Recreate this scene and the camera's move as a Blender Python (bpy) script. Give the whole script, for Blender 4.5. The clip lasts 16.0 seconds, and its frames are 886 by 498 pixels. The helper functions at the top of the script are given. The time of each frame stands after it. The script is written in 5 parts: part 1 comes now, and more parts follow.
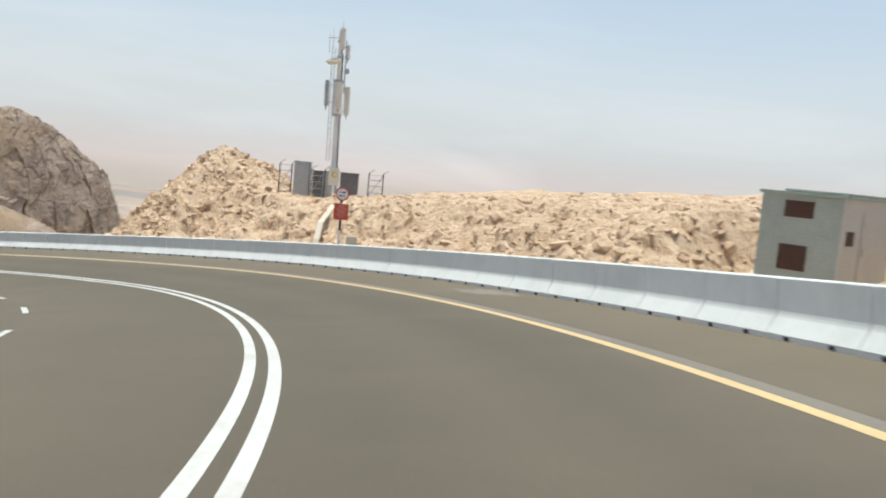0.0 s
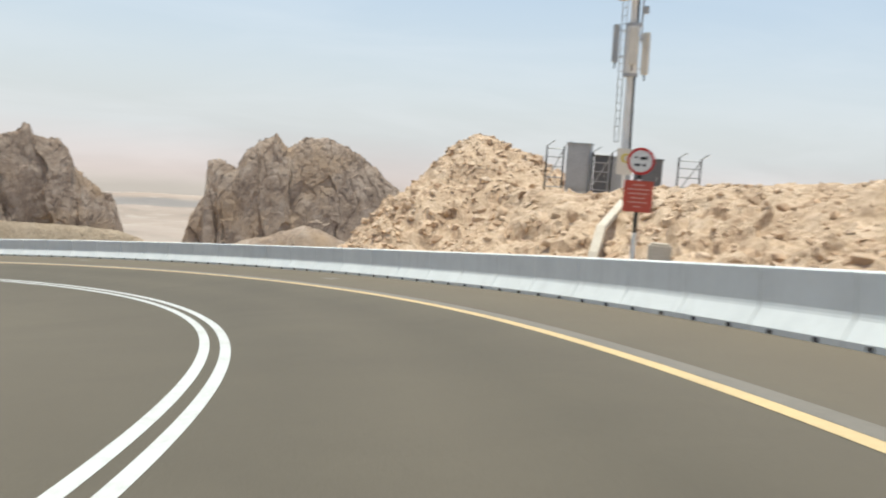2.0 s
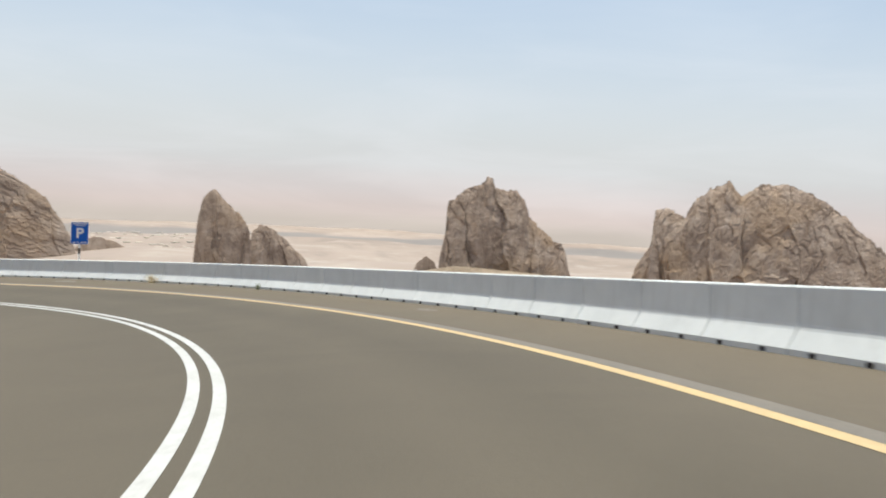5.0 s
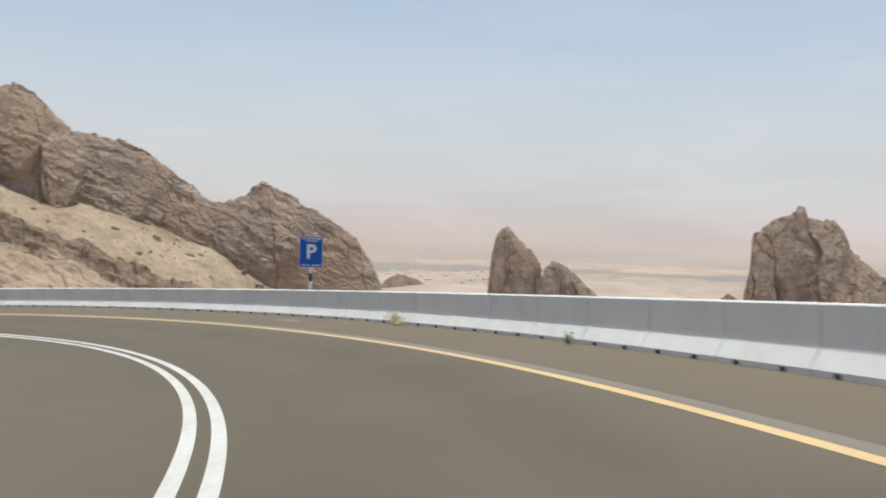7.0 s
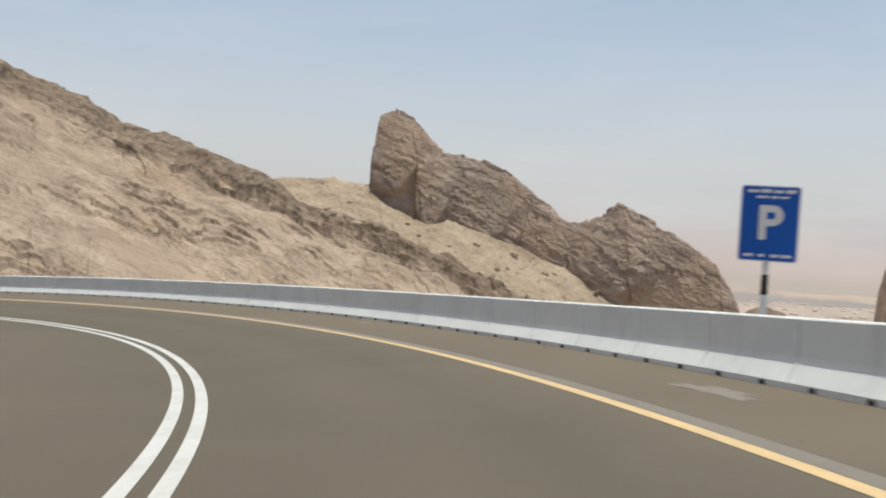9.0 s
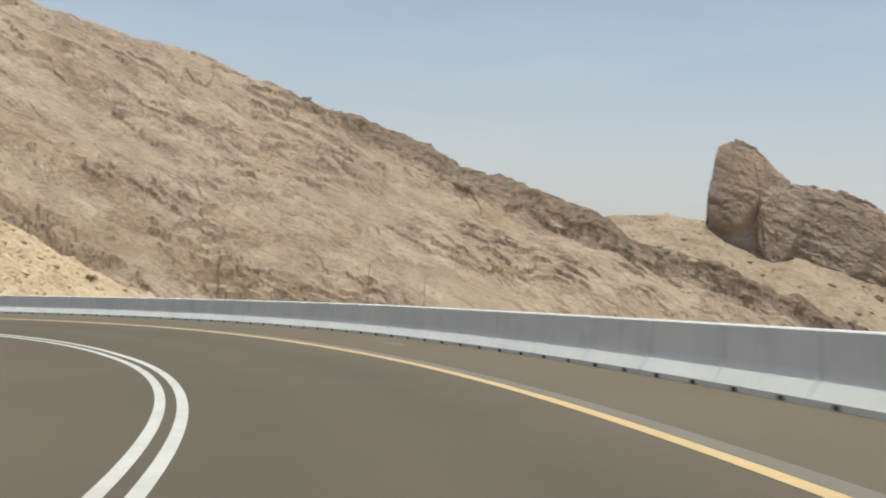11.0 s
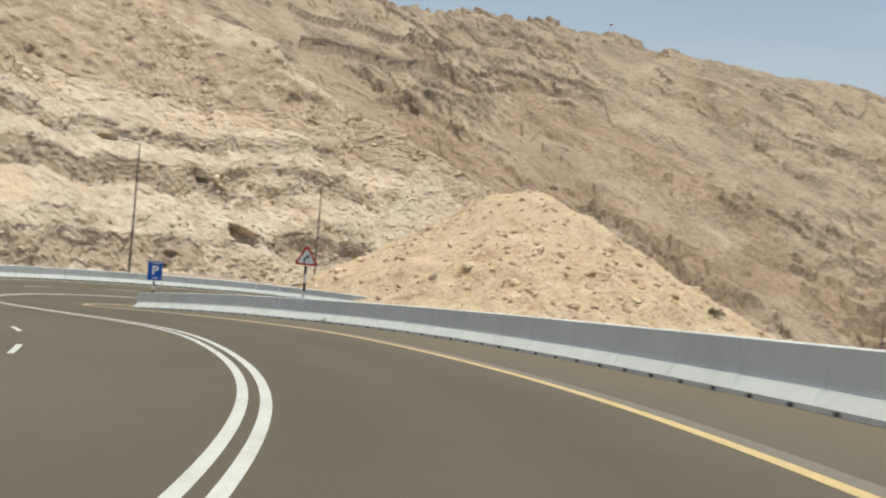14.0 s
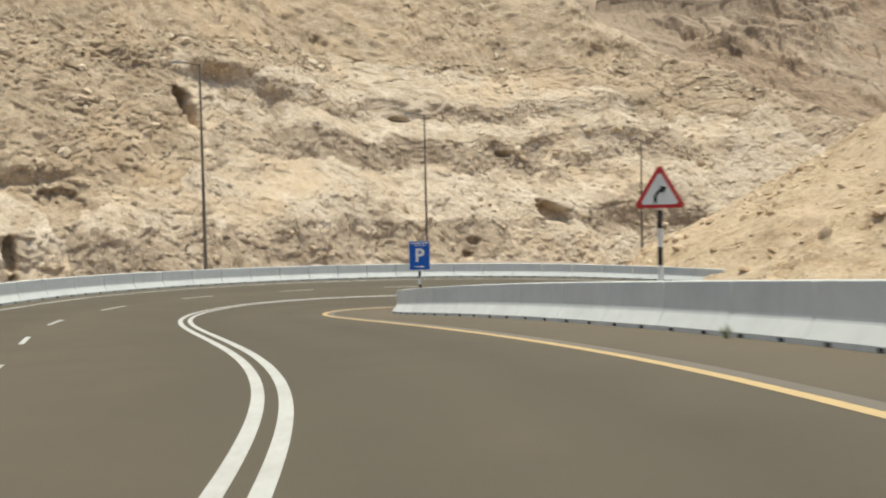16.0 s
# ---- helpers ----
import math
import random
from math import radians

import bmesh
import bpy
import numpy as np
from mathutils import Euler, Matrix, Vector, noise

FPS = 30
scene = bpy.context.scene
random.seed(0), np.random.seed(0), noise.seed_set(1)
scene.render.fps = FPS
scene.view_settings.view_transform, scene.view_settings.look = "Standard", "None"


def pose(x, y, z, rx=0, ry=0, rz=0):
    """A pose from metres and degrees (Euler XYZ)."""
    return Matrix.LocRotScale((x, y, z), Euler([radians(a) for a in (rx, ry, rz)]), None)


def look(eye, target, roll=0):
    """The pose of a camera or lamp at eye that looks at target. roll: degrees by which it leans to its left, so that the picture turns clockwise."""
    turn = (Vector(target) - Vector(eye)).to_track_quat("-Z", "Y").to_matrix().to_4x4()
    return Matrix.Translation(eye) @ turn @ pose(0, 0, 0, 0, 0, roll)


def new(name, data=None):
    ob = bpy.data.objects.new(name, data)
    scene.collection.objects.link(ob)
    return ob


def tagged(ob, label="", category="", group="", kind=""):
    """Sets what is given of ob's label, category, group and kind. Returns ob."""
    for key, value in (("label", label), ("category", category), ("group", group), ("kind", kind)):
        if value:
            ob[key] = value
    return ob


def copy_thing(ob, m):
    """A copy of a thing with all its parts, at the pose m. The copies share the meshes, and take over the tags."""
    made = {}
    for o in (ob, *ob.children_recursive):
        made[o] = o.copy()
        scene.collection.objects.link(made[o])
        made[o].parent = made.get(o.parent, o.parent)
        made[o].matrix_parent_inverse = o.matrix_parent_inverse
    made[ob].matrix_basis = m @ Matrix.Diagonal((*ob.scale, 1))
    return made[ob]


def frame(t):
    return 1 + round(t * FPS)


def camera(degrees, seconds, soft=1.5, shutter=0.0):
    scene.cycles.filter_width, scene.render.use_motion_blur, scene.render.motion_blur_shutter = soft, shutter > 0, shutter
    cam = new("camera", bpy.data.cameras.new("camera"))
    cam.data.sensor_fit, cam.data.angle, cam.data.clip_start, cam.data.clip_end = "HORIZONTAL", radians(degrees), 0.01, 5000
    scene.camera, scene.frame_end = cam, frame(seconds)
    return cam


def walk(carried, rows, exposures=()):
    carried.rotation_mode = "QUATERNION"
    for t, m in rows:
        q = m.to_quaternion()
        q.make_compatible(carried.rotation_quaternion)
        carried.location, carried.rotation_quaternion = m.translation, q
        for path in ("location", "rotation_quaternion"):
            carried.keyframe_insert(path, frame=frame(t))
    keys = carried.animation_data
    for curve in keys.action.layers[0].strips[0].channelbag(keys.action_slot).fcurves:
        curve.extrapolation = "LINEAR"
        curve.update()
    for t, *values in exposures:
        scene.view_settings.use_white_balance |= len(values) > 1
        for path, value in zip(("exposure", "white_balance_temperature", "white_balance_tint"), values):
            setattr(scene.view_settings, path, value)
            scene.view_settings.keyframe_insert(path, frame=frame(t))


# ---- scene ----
cam = camera(55.27, 16.0, 1.95, 0.35)
walk(cam, [
    (0.0, pose(-5.578, 14.997, -0.717, 84.292, -5.355, 16.979)),
    (0.5, pose(-6.556, 18.559, -1.123, 84.012, -6.759, 22.416)),
    (1.0, pose(-7.817, 22.066, -1.525, 83.146, -6.613, 28.539)),
    (1.5, pose(-9.416, 25.445, -1.960, 83.923, -4.665, 31.876)),
    (2.0, pose(-11.519, 28.578, -2.431, 84.283, -4.007, 36.513)),
    (2.5, pose(-13.967, 31.512, -2.922, 83.943, -4.612, 43.282)),
    (3.0, pose(-16.748, 34.170, -3.370, 84.835, -3.084, 46.631)),
    (3.5, pose(-19.698, 36.631, -3.814, 86.254, -3.838, 50.248)),
    (4.0, pose(-22.897, 38.844, -4.260, 86.163, -4.143, 55.878)),
    (4.5, pose(-26.237, 40.745, -4.732, 85.878, -4.114, 61.213)),
    (5.0, pose(-29.609, 42.332, -5.155, 85.954, -3.208, 66.054)),
    (5.5, pose(-33.057, 43.541, -5.559, 86.278, -2.048, 70.664)),
    (6.0, pose(-36.578, 44.388, -5.952, 86.739, -1.148, 75.296)),
    (6.5, pose(-40.172, 44.876, -6.341, 87.227, -0.916, 80.177)),
    (7.0, pose(-43.842, 44.997, -6.720, 87.634, -1.656, 85.507)),
    (7.5, pose(-47.604, 44.979, -7.133, 87.849, -3.562, 91.486)),
    (8.0, pose(-51.429, 44.546, -7.555, 88.039, -5.146, 97.687)),
    (8.5, pose(-55.262, 43.747, -7.928, 88.052, -4.379, 103.595)),
    (9.0, pose(-59.082, 42.563, -8.279, 88.166, -3.393, 109.178)),
    (9.5, pose(-62.822, 40.957, -8.664, 88.382, -2.557, 114.594)),
    (10.0, pose(-66.421, 38.944, -9.044, 88.698, -2.128, 119.992)),
    (10.5, pose(-69.824, 36.544, -9.417, 89.117, -2.259, 125.511)),
    (11.0, pose(-72.977, 33.793, -9.803, 89.637, -2.994, 131.281)),
    (11.5, pose(-75.945, 30.824, -10.164, 90.261, -4.272, 137.435)),
    (12.0, pose(-78.535, 27.491, -10.509, 90.664, -5.334, 144.483)),
    (12.5, pose(-80.833, 23.887, -10.830, 90.370, -5.930, 152.151)),
    (13.0, pose(-82.635, 19.960, -11.162, 89.972, -6.271, 159.415)),
    (13.5, pose(-84.026, 15.844, -11.503, 90.124, -6.020, 166.116)),
    (14.0, pose(-84.942, 11.603, -11.846, 89.796, -4.915, 172.676)),
    (14.5, pose(-85.306, 7.334, -12.166, 88.740, -2.197, 178.126)),
    (15.0, pose(-85.171, 3.073, -12.453, 88.626, -0.535, -177.128)),
    (15.5, pose(-84.727, -1.204, -12.772, 87.366, 0.027, -171.618)),
    (16.0, pose(-83.812, -5.515, -13.091, 87.845, 1.188, -166.187)),
], exposures=[(0.0, 0.17, 6300, 2), (1.5, 0.2, 6300, 2), (2.5, 0.18, 6320, 2), (4.5, 0.18, 6400, 4), (7.0, 0.0, 6450, 6), (8.5, -0.05, 6500, 6), (11.0, -0.12, 6620, 3), (12.5, -0.1, 6670, 1.5), (14.0, -0.12, 6730, 1), (16.0, -0.12, 6830, 2)])

# ---- world and sun ----
SUN_AZ, SUN_EL = 165.0, 85.5
world = bpy.data.worlds.new("desert_sky")
scene.world = world
world.use_nodes = True
wn = world.node_tree
sky = wn.nodes.new("ShaderNodeTexSky")
sky.sky_type, sky.sun_disc = "NISHITA", False
sky.sun_elevation, sky.sun_rotation = radians(SUN_EL), radians(90 - SUN_AZ)
sky.air_density, sky.dust_density, sky.ozone_density, sky.altitude = 1.0, 4.0, 1.0, 300
wn.links.new(sky.outputs[0], wn.nodes["Background"].inputs[0])
wn.nodes["Background"].inputs[1].default_value = 0.14
sun_data = bpy.data.lights.new("sun", "SUN")
sun_data.energy, sun_data.angle, sun_data.color = 3.8, radians(0.8), (1.0, 0.955, 0.88)
sun = new("sun", sun_data)
sv = Vector((math.cos(radians(SUN_AZ)) * math.cos(radians(SUN_EL)), math.sin(radians(SUN_AZ)) * math.cos(radians(SUN_EL)), math.sin(radians(SUN_EL))))
sun.matrix_world = look(sv * 200, (0, 0, 0))


# ---- materials ----
def hexc(r, g, b):
    """sRGB 0..255 to linear."""
    return tuple(((c / 255 + 0.055) / 1.055) ** 2.4 if c > 10 else c / 255 / 12.92 for c in (r, g, b)) + (1.0,)


def base_mat(name, rough=0.9, metal=0.0):
    m = bpy.data.materials.new(name)
    m.use_nodes = True
    t = m.node_tree
    b = t.nodes["Principled BSDF"]
    b.inputs["Roughness"].default_value, b.inputs["Metallic"].default_value = rough, metal
    b.inputs["Specular IOR Level"].default_value = 0.3
    return m, t, b


def noise_node(t, vec, scale, detail=6, rough=0.6, dist=0.0):
    n = t.nodes.new("ShaderNodeTexNoise")
    n.inputs["Scale"].default_value, n.inputs["Detail"].default_value = scale, detail
    n.inputs["Roughness"].default_value, n.inputs["Distortion"].default_value = rough, dist
    t.links.new(vec, n.inputs["Vector"])
    return n.outputs["Fac"]


def ramp(t, fac, stops):
    r = t.nodes.new("ShaderNodeValToRGB")
    while len(r.color_ramp.elements) < len(stops):
        r.color_ramp.elements.new(0.5)
    for e, (p, c) in zip(r.color_ramp.elements, stops):
        e.position, e.color = p, c
    t.links.new(fac, r.inputs[0])
    return r.outputs[0]


def mix(t, fac, a, b, mode="MIX"):
    m = t.nodes.new("ShaderNodeMix")
    m.data_type, m.blend_type = "RGBA", mode
    for sock, val in ((m.inputs[0], fac), (m.inputs[6], a), (m.inputs[7], b)):
        if hasattr(val, "is_output"):
            t.links.new(val, sock)
        else:
            sock.default_value = val
    return m.outputs[2]


def mathn(t, op, a, b=0.0):
    m = t.nodes.new("ShaderNodeMath")
    m.operation = op
    for sock, val in zip(m.inputs, (a, b)):
        if hasattr(val, "is_output"):
            t.links.new(val, sock)
        else:
            sock.default_value = val
    return m.outputs[0]


def bump(t, b, height, strength, distance):
    n = t.nodes.new("ShaderNodeBump")
    n.inputs["Strength"].default_value, n.inputs["Distance"].default_value = strength, distance
    t.links.new(height, n.inputs["Height"])
    t.links.new(n.outputs[0], b.inputs["Normal"])


def coords(t, scale=(1, 1, 1), rot=(0, 0, 0)):
    g = t.nodes.new("ShaderNodeNewGeometry")
    m = t.nodes.new("ShaderNodeMapping")
    m.inputs["Scale"].default_value = scale
    m.inputs["Rotation"].default_value = rot
    t.links.new(g.outputs["Position"], m.inputs["Vector"])
    return m.outputs[0]


def rock_mat(name, dark, mid, light, size=1.0, strata=None, strata_amount=0.5, relief=1.0, stain=None, bed=None, island=0.0, own=None, grit=None):
    """Broken rock. size: metres of its largest blotches; strata: (rotation, scale) of bedding bands; bed: crevices
    along the beds, with painted shade.
    """
    m, t, b = base_mat(name, 0.95)
    v = coords(t)
    if own:
        oa = t.nodes.new("ShaderNodeAttribute")
        oa.attribute_name = own
        v = oa.outputs["Vector"]
    big = noise_node(t, v, 0.7 / size, 5, 0.6, 0.4)
    fine = noise_node(t, v, 6.0 / size, 8, 0.72)
    col = ramp(t, mathn(t, "ADD", mathn(t, "MULTIPLY", big, 0.55), mathn(t, "MULTIPLY", fine, 0.45)),
               [(0.36, dark), (0.5, mid), (0.64, light)])
    height = mathn(t, "ADD", mathn(t, "MULTIPLY", fine, 0.6), mathn(t, "MULTIPLY", big, 1.0))
    vor = t.nodes.new("ShaderNodeTexVoronoi")
    vor.feature = "F1"
    vor.inputs["Scale"].default_value = 3.2 / size
    warp = mix(t, 0.35, v, mathn(t, "MULTIPLY", fine, 2.0 * size), "ADD")
    t.links.new(warp, vor.inputs["Vector"])
    height = mathn(t, "ADD", height, mathn(t, "MULTIPLY", vor.outputs["Distance"], -0.2))
    if strata:
        vs = coords(t, strata[1], strata[0])
        band = noise_node(t, vs, 1.0, 6, 0.65, 0.2)
        col = mix(t, strata_amount, col, ramp(t, band, [(0.38, dark), (0.5, mid), (0.6, light)]))
        height = mathn(t, "ADD", height, mathn(t, "MULTIPLY", band, 1.2))
    if bed:
        att = t.nodes.new("ShaderNodeAttribute")
        att.attribute_name = "bed"
        mo = t.nodes.new("ShaderNodeMapping")
        mo.inputs["Scale"].default_value = tuple(0.22 * x for x in bed[0][0])
        t.links.new(att.outputs["Vector"], mo.inputs["Vector"])
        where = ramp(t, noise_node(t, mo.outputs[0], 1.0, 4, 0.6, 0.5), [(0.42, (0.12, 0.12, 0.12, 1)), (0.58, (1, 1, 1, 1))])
        # crevices: their shade is put into the colour, and the relief cut in
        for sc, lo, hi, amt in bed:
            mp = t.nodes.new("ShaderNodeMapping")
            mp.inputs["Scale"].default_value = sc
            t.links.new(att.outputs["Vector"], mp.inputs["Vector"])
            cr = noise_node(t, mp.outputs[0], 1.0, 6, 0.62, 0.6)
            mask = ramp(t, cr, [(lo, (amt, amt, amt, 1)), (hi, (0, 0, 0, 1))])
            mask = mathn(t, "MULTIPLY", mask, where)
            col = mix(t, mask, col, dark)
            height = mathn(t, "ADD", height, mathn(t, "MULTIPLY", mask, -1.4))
    # fine speckle: darker in its low spots, lighter on its high ones
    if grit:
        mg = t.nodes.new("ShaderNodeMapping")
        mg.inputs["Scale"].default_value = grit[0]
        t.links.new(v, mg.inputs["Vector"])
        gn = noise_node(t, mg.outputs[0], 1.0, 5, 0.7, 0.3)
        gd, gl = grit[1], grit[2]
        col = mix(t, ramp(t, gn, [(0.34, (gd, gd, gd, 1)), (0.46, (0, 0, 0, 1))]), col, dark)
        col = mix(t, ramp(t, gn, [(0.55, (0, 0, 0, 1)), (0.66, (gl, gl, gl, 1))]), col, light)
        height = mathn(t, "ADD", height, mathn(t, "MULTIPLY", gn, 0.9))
    if stain:
        patch = noise_node(t, v, 0.22 / size, 4, 0.55)
        col = mix(t, ramp(t, patch, [(0.5, (0, 0, 0, 1)), (0.68, (0.75, 0.75, 0.75, 1))]), col, stain)
    if island:
        g = t.nodes.new("ShaderNodeNewGeometry")
        col = mix(t, island, col, ramp(t, g.outputs["Random Per Island"], [(0.0, dark), (0.45, mid), (1.0, light)]))
    t.links.new(col, b.inputs["Base Color"])
    bump(t, b, height, 1.0, 0.28 * size * relief)
    return m


ROCK_FAR = rock_mat("brown_crag_rock", (0.165, 0.117, 0.084, 1), (0.305, 0.234, 0.177, 1), (0.455, 0.372, 0.297, 1), 9.0,
                    ((0, 0, 0.3), (0.16, 0.16, 0.035)), 0.3, 0.05, (0.385, 0.275, 0.175, 1), grit=((0.45, 0.45, 0.4), 0.25, 0.4))
ROCK_RIDGE = rock_mat("layered_ridge_rock", (0.165, 0.12, 0.088, 1), (0.3, 0.231, 0.176, 1), (0.45, 0.37, 0.297, 1), 12.0,
                      ((0, 0, 0), (0.03, 0.03, 0.2)), 0.3, 0.03, (0.385, 0.28, 0.185, 1), grit=((0.25, 0.25, 0.5), 0.25, 0.35))
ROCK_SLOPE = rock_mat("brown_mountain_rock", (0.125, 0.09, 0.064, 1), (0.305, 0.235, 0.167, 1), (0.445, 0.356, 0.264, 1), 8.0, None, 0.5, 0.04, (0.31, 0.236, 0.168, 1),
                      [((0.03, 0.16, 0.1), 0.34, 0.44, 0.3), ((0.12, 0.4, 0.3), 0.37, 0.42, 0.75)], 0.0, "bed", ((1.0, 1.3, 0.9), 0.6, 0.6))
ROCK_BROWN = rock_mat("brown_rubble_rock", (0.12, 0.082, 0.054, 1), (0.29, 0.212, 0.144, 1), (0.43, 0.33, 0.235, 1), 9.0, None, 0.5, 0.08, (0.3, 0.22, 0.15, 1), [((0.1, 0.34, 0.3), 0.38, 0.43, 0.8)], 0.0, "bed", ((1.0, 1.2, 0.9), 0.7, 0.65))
# darker rock for risers: desert varnish, and shade of the gaps painted in
ROCK_RISER = rock_mat("brown_varnish_shade_rock", (0.11, 0.08, 0.056, 1), (0.235, 0.175, 0.122, 1), (0.38, 0.295, 0.212, 1), 4.0, None, 0.5, 0.5, grit=((0.7, 0.7, 0.7), 0.6, 0.5))
ROCK_BAND = rock_mat("dark_ledge_rock", (0.07, 0.05, 0.035, 1), (0.19, 0.14, 0.097, 1), (0.34, 0.265, 0.193, 1), 5.0, None, 0.5, 0.6, grit=((0.7, 0.7, 0.7), 0.5, 0.5))
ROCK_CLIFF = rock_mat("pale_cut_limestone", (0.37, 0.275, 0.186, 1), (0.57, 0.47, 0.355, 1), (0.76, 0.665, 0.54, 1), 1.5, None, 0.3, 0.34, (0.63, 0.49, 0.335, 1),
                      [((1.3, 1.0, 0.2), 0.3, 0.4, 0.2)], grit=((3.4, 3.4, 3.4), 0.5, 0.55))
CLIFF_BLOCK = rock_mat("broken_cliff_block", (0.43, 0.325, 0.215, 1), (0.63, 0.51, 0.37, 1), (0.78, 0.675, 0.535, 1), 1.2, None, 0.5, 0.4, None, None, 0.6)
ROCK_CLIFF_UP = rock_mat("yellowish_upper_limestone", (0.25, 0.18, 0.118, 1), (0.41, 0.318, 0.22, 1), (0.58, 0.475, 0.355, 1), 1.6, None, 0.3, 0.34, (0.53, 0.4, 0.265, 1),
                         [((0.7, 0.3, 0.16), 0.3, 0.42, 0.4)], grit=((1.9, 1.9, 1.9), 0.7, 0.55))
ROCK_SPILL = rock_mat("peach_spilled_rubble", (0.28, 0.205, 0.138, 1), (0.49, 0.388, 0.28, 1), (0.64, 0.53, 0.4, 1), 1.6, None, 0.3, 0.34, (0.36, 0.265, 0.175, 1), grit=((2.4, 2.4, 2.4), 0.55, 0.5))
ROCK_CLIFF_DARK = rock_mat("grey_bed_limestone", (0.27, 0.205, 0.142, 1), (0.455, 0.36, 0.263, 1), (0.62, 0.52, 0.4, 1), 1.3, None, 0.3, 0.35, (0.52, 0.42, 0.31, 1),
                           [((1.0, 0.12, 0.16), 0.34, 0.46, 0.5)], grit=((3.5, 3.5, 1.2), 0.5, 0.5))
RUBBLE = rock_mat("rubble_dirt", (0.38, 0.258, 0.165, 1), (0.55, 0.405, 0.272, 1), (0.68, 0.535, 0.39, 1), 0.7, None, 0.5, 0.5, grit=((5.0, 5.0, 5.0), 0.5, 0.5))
ROCK_PALE = rock_mat("pale_broken_limestone", (0.38, 0.25, 0.155, 1), (0.59, 0.435, 0.295, 1), (0.74, 0.6, 0.45, 1), 0.9, None, 0.5, 0.5, (0.54, 0.36, 0.23, 1), None, 0.55)
SPOIL_STONE = rock_mat("spoil_stone", (0.45, 0.325, 0.205, 1), (0.57, 0.425, 0.275, 1), (0.74, 0.61, 0.45, 1), 0.9, None, 0.5, 0.4, None, None, 0.75)
SPOIL = rock_mat("sandy_spoil", (0.37, 0.255, 0.152, 1), (0.55, 0.428, 0.284, 1), (0.67, 0.545, 0.39, 1), 1.4, None, 0.5, 0.35, (0.6, 0.46, 0.32, 1), grit=((3.6, 3.6, 3.6), 0.75, 0.7))
TALUS = rock_mat("tan_talus", (0.2, 0.15, 0.1, 1), (0.36, 0.285, 0.2, 1), (0.46, 0.375, 0.275, 1), 22.0, None, 0.5, 0.2, (0.3, 0.232, 0.16, 1), grit=((0.45, 0.45, 0.45), 0.6, 0.5))


def plain_mat():
    """Desert plain: pale sand with gravel fans, specks of scrub, and a dusky belt of plantations far out, greyed by
    painted haze.
    """
    m, t, b = base_mat("desert_sand", 0.95)
    v = coords(t)
    broad = noise_node(t, v, 0.0016, 5, 0.6, 0.6)
    fine = noise_node(t, v, 0.012, 6, 0.65)
    col = ramp(t, broad, [(0.34, (0.27, 0.22, 0.184, 1)), (0.5, (0.33, 0.267, 0.22, 1)), (0.66, (0.375, 0.308, 0.256, 1))])
    col = mix(t, ramp(t, fine, [(0.36, (0.35, 0.35, 0.35, 1)), (0.46, (0, 0, 0, 1))]), col, (0.21, 0.19, 0.165, 1))
    col = mix(t, ramp(t, fine, [(0.54, (0, 0, 0, 1)), (0.64, (0.5, 0.5, 0.5, 1))]), col, (0.43, 0.375, 0.315, 1))
    far = t.nodes.new("ShaderNodeVectorMath")
    far.operation = "LENGTH"
    t.links.new(v, far.inputs[0])
    out = mathn(t, "ADD", mathn(t, "DIVIDE", far.outputs["Value"], 4000.0), mathn(t, "MULTIPLY", mathn(t, "SUBTRACT", broad, 0.5), 0.12))
    belt = ramp(t, out, [(0.68, (0, 0, 0, 1)), (0.7, (0.75, 0.75, 0.75, 1)), (0.75, (0.7, 0.7, 0.7, 1)), (0.79, (0, 0, 0, 1))])
    # dusty green turned grey: distance haze is mixed into the belt's colour
    col = mix(t, belt, col, (0.185, 0.178, 0.175, 1))
    t.links.new(col, b.inputs["Base Color"])
    return m


SAND = plain_mat()


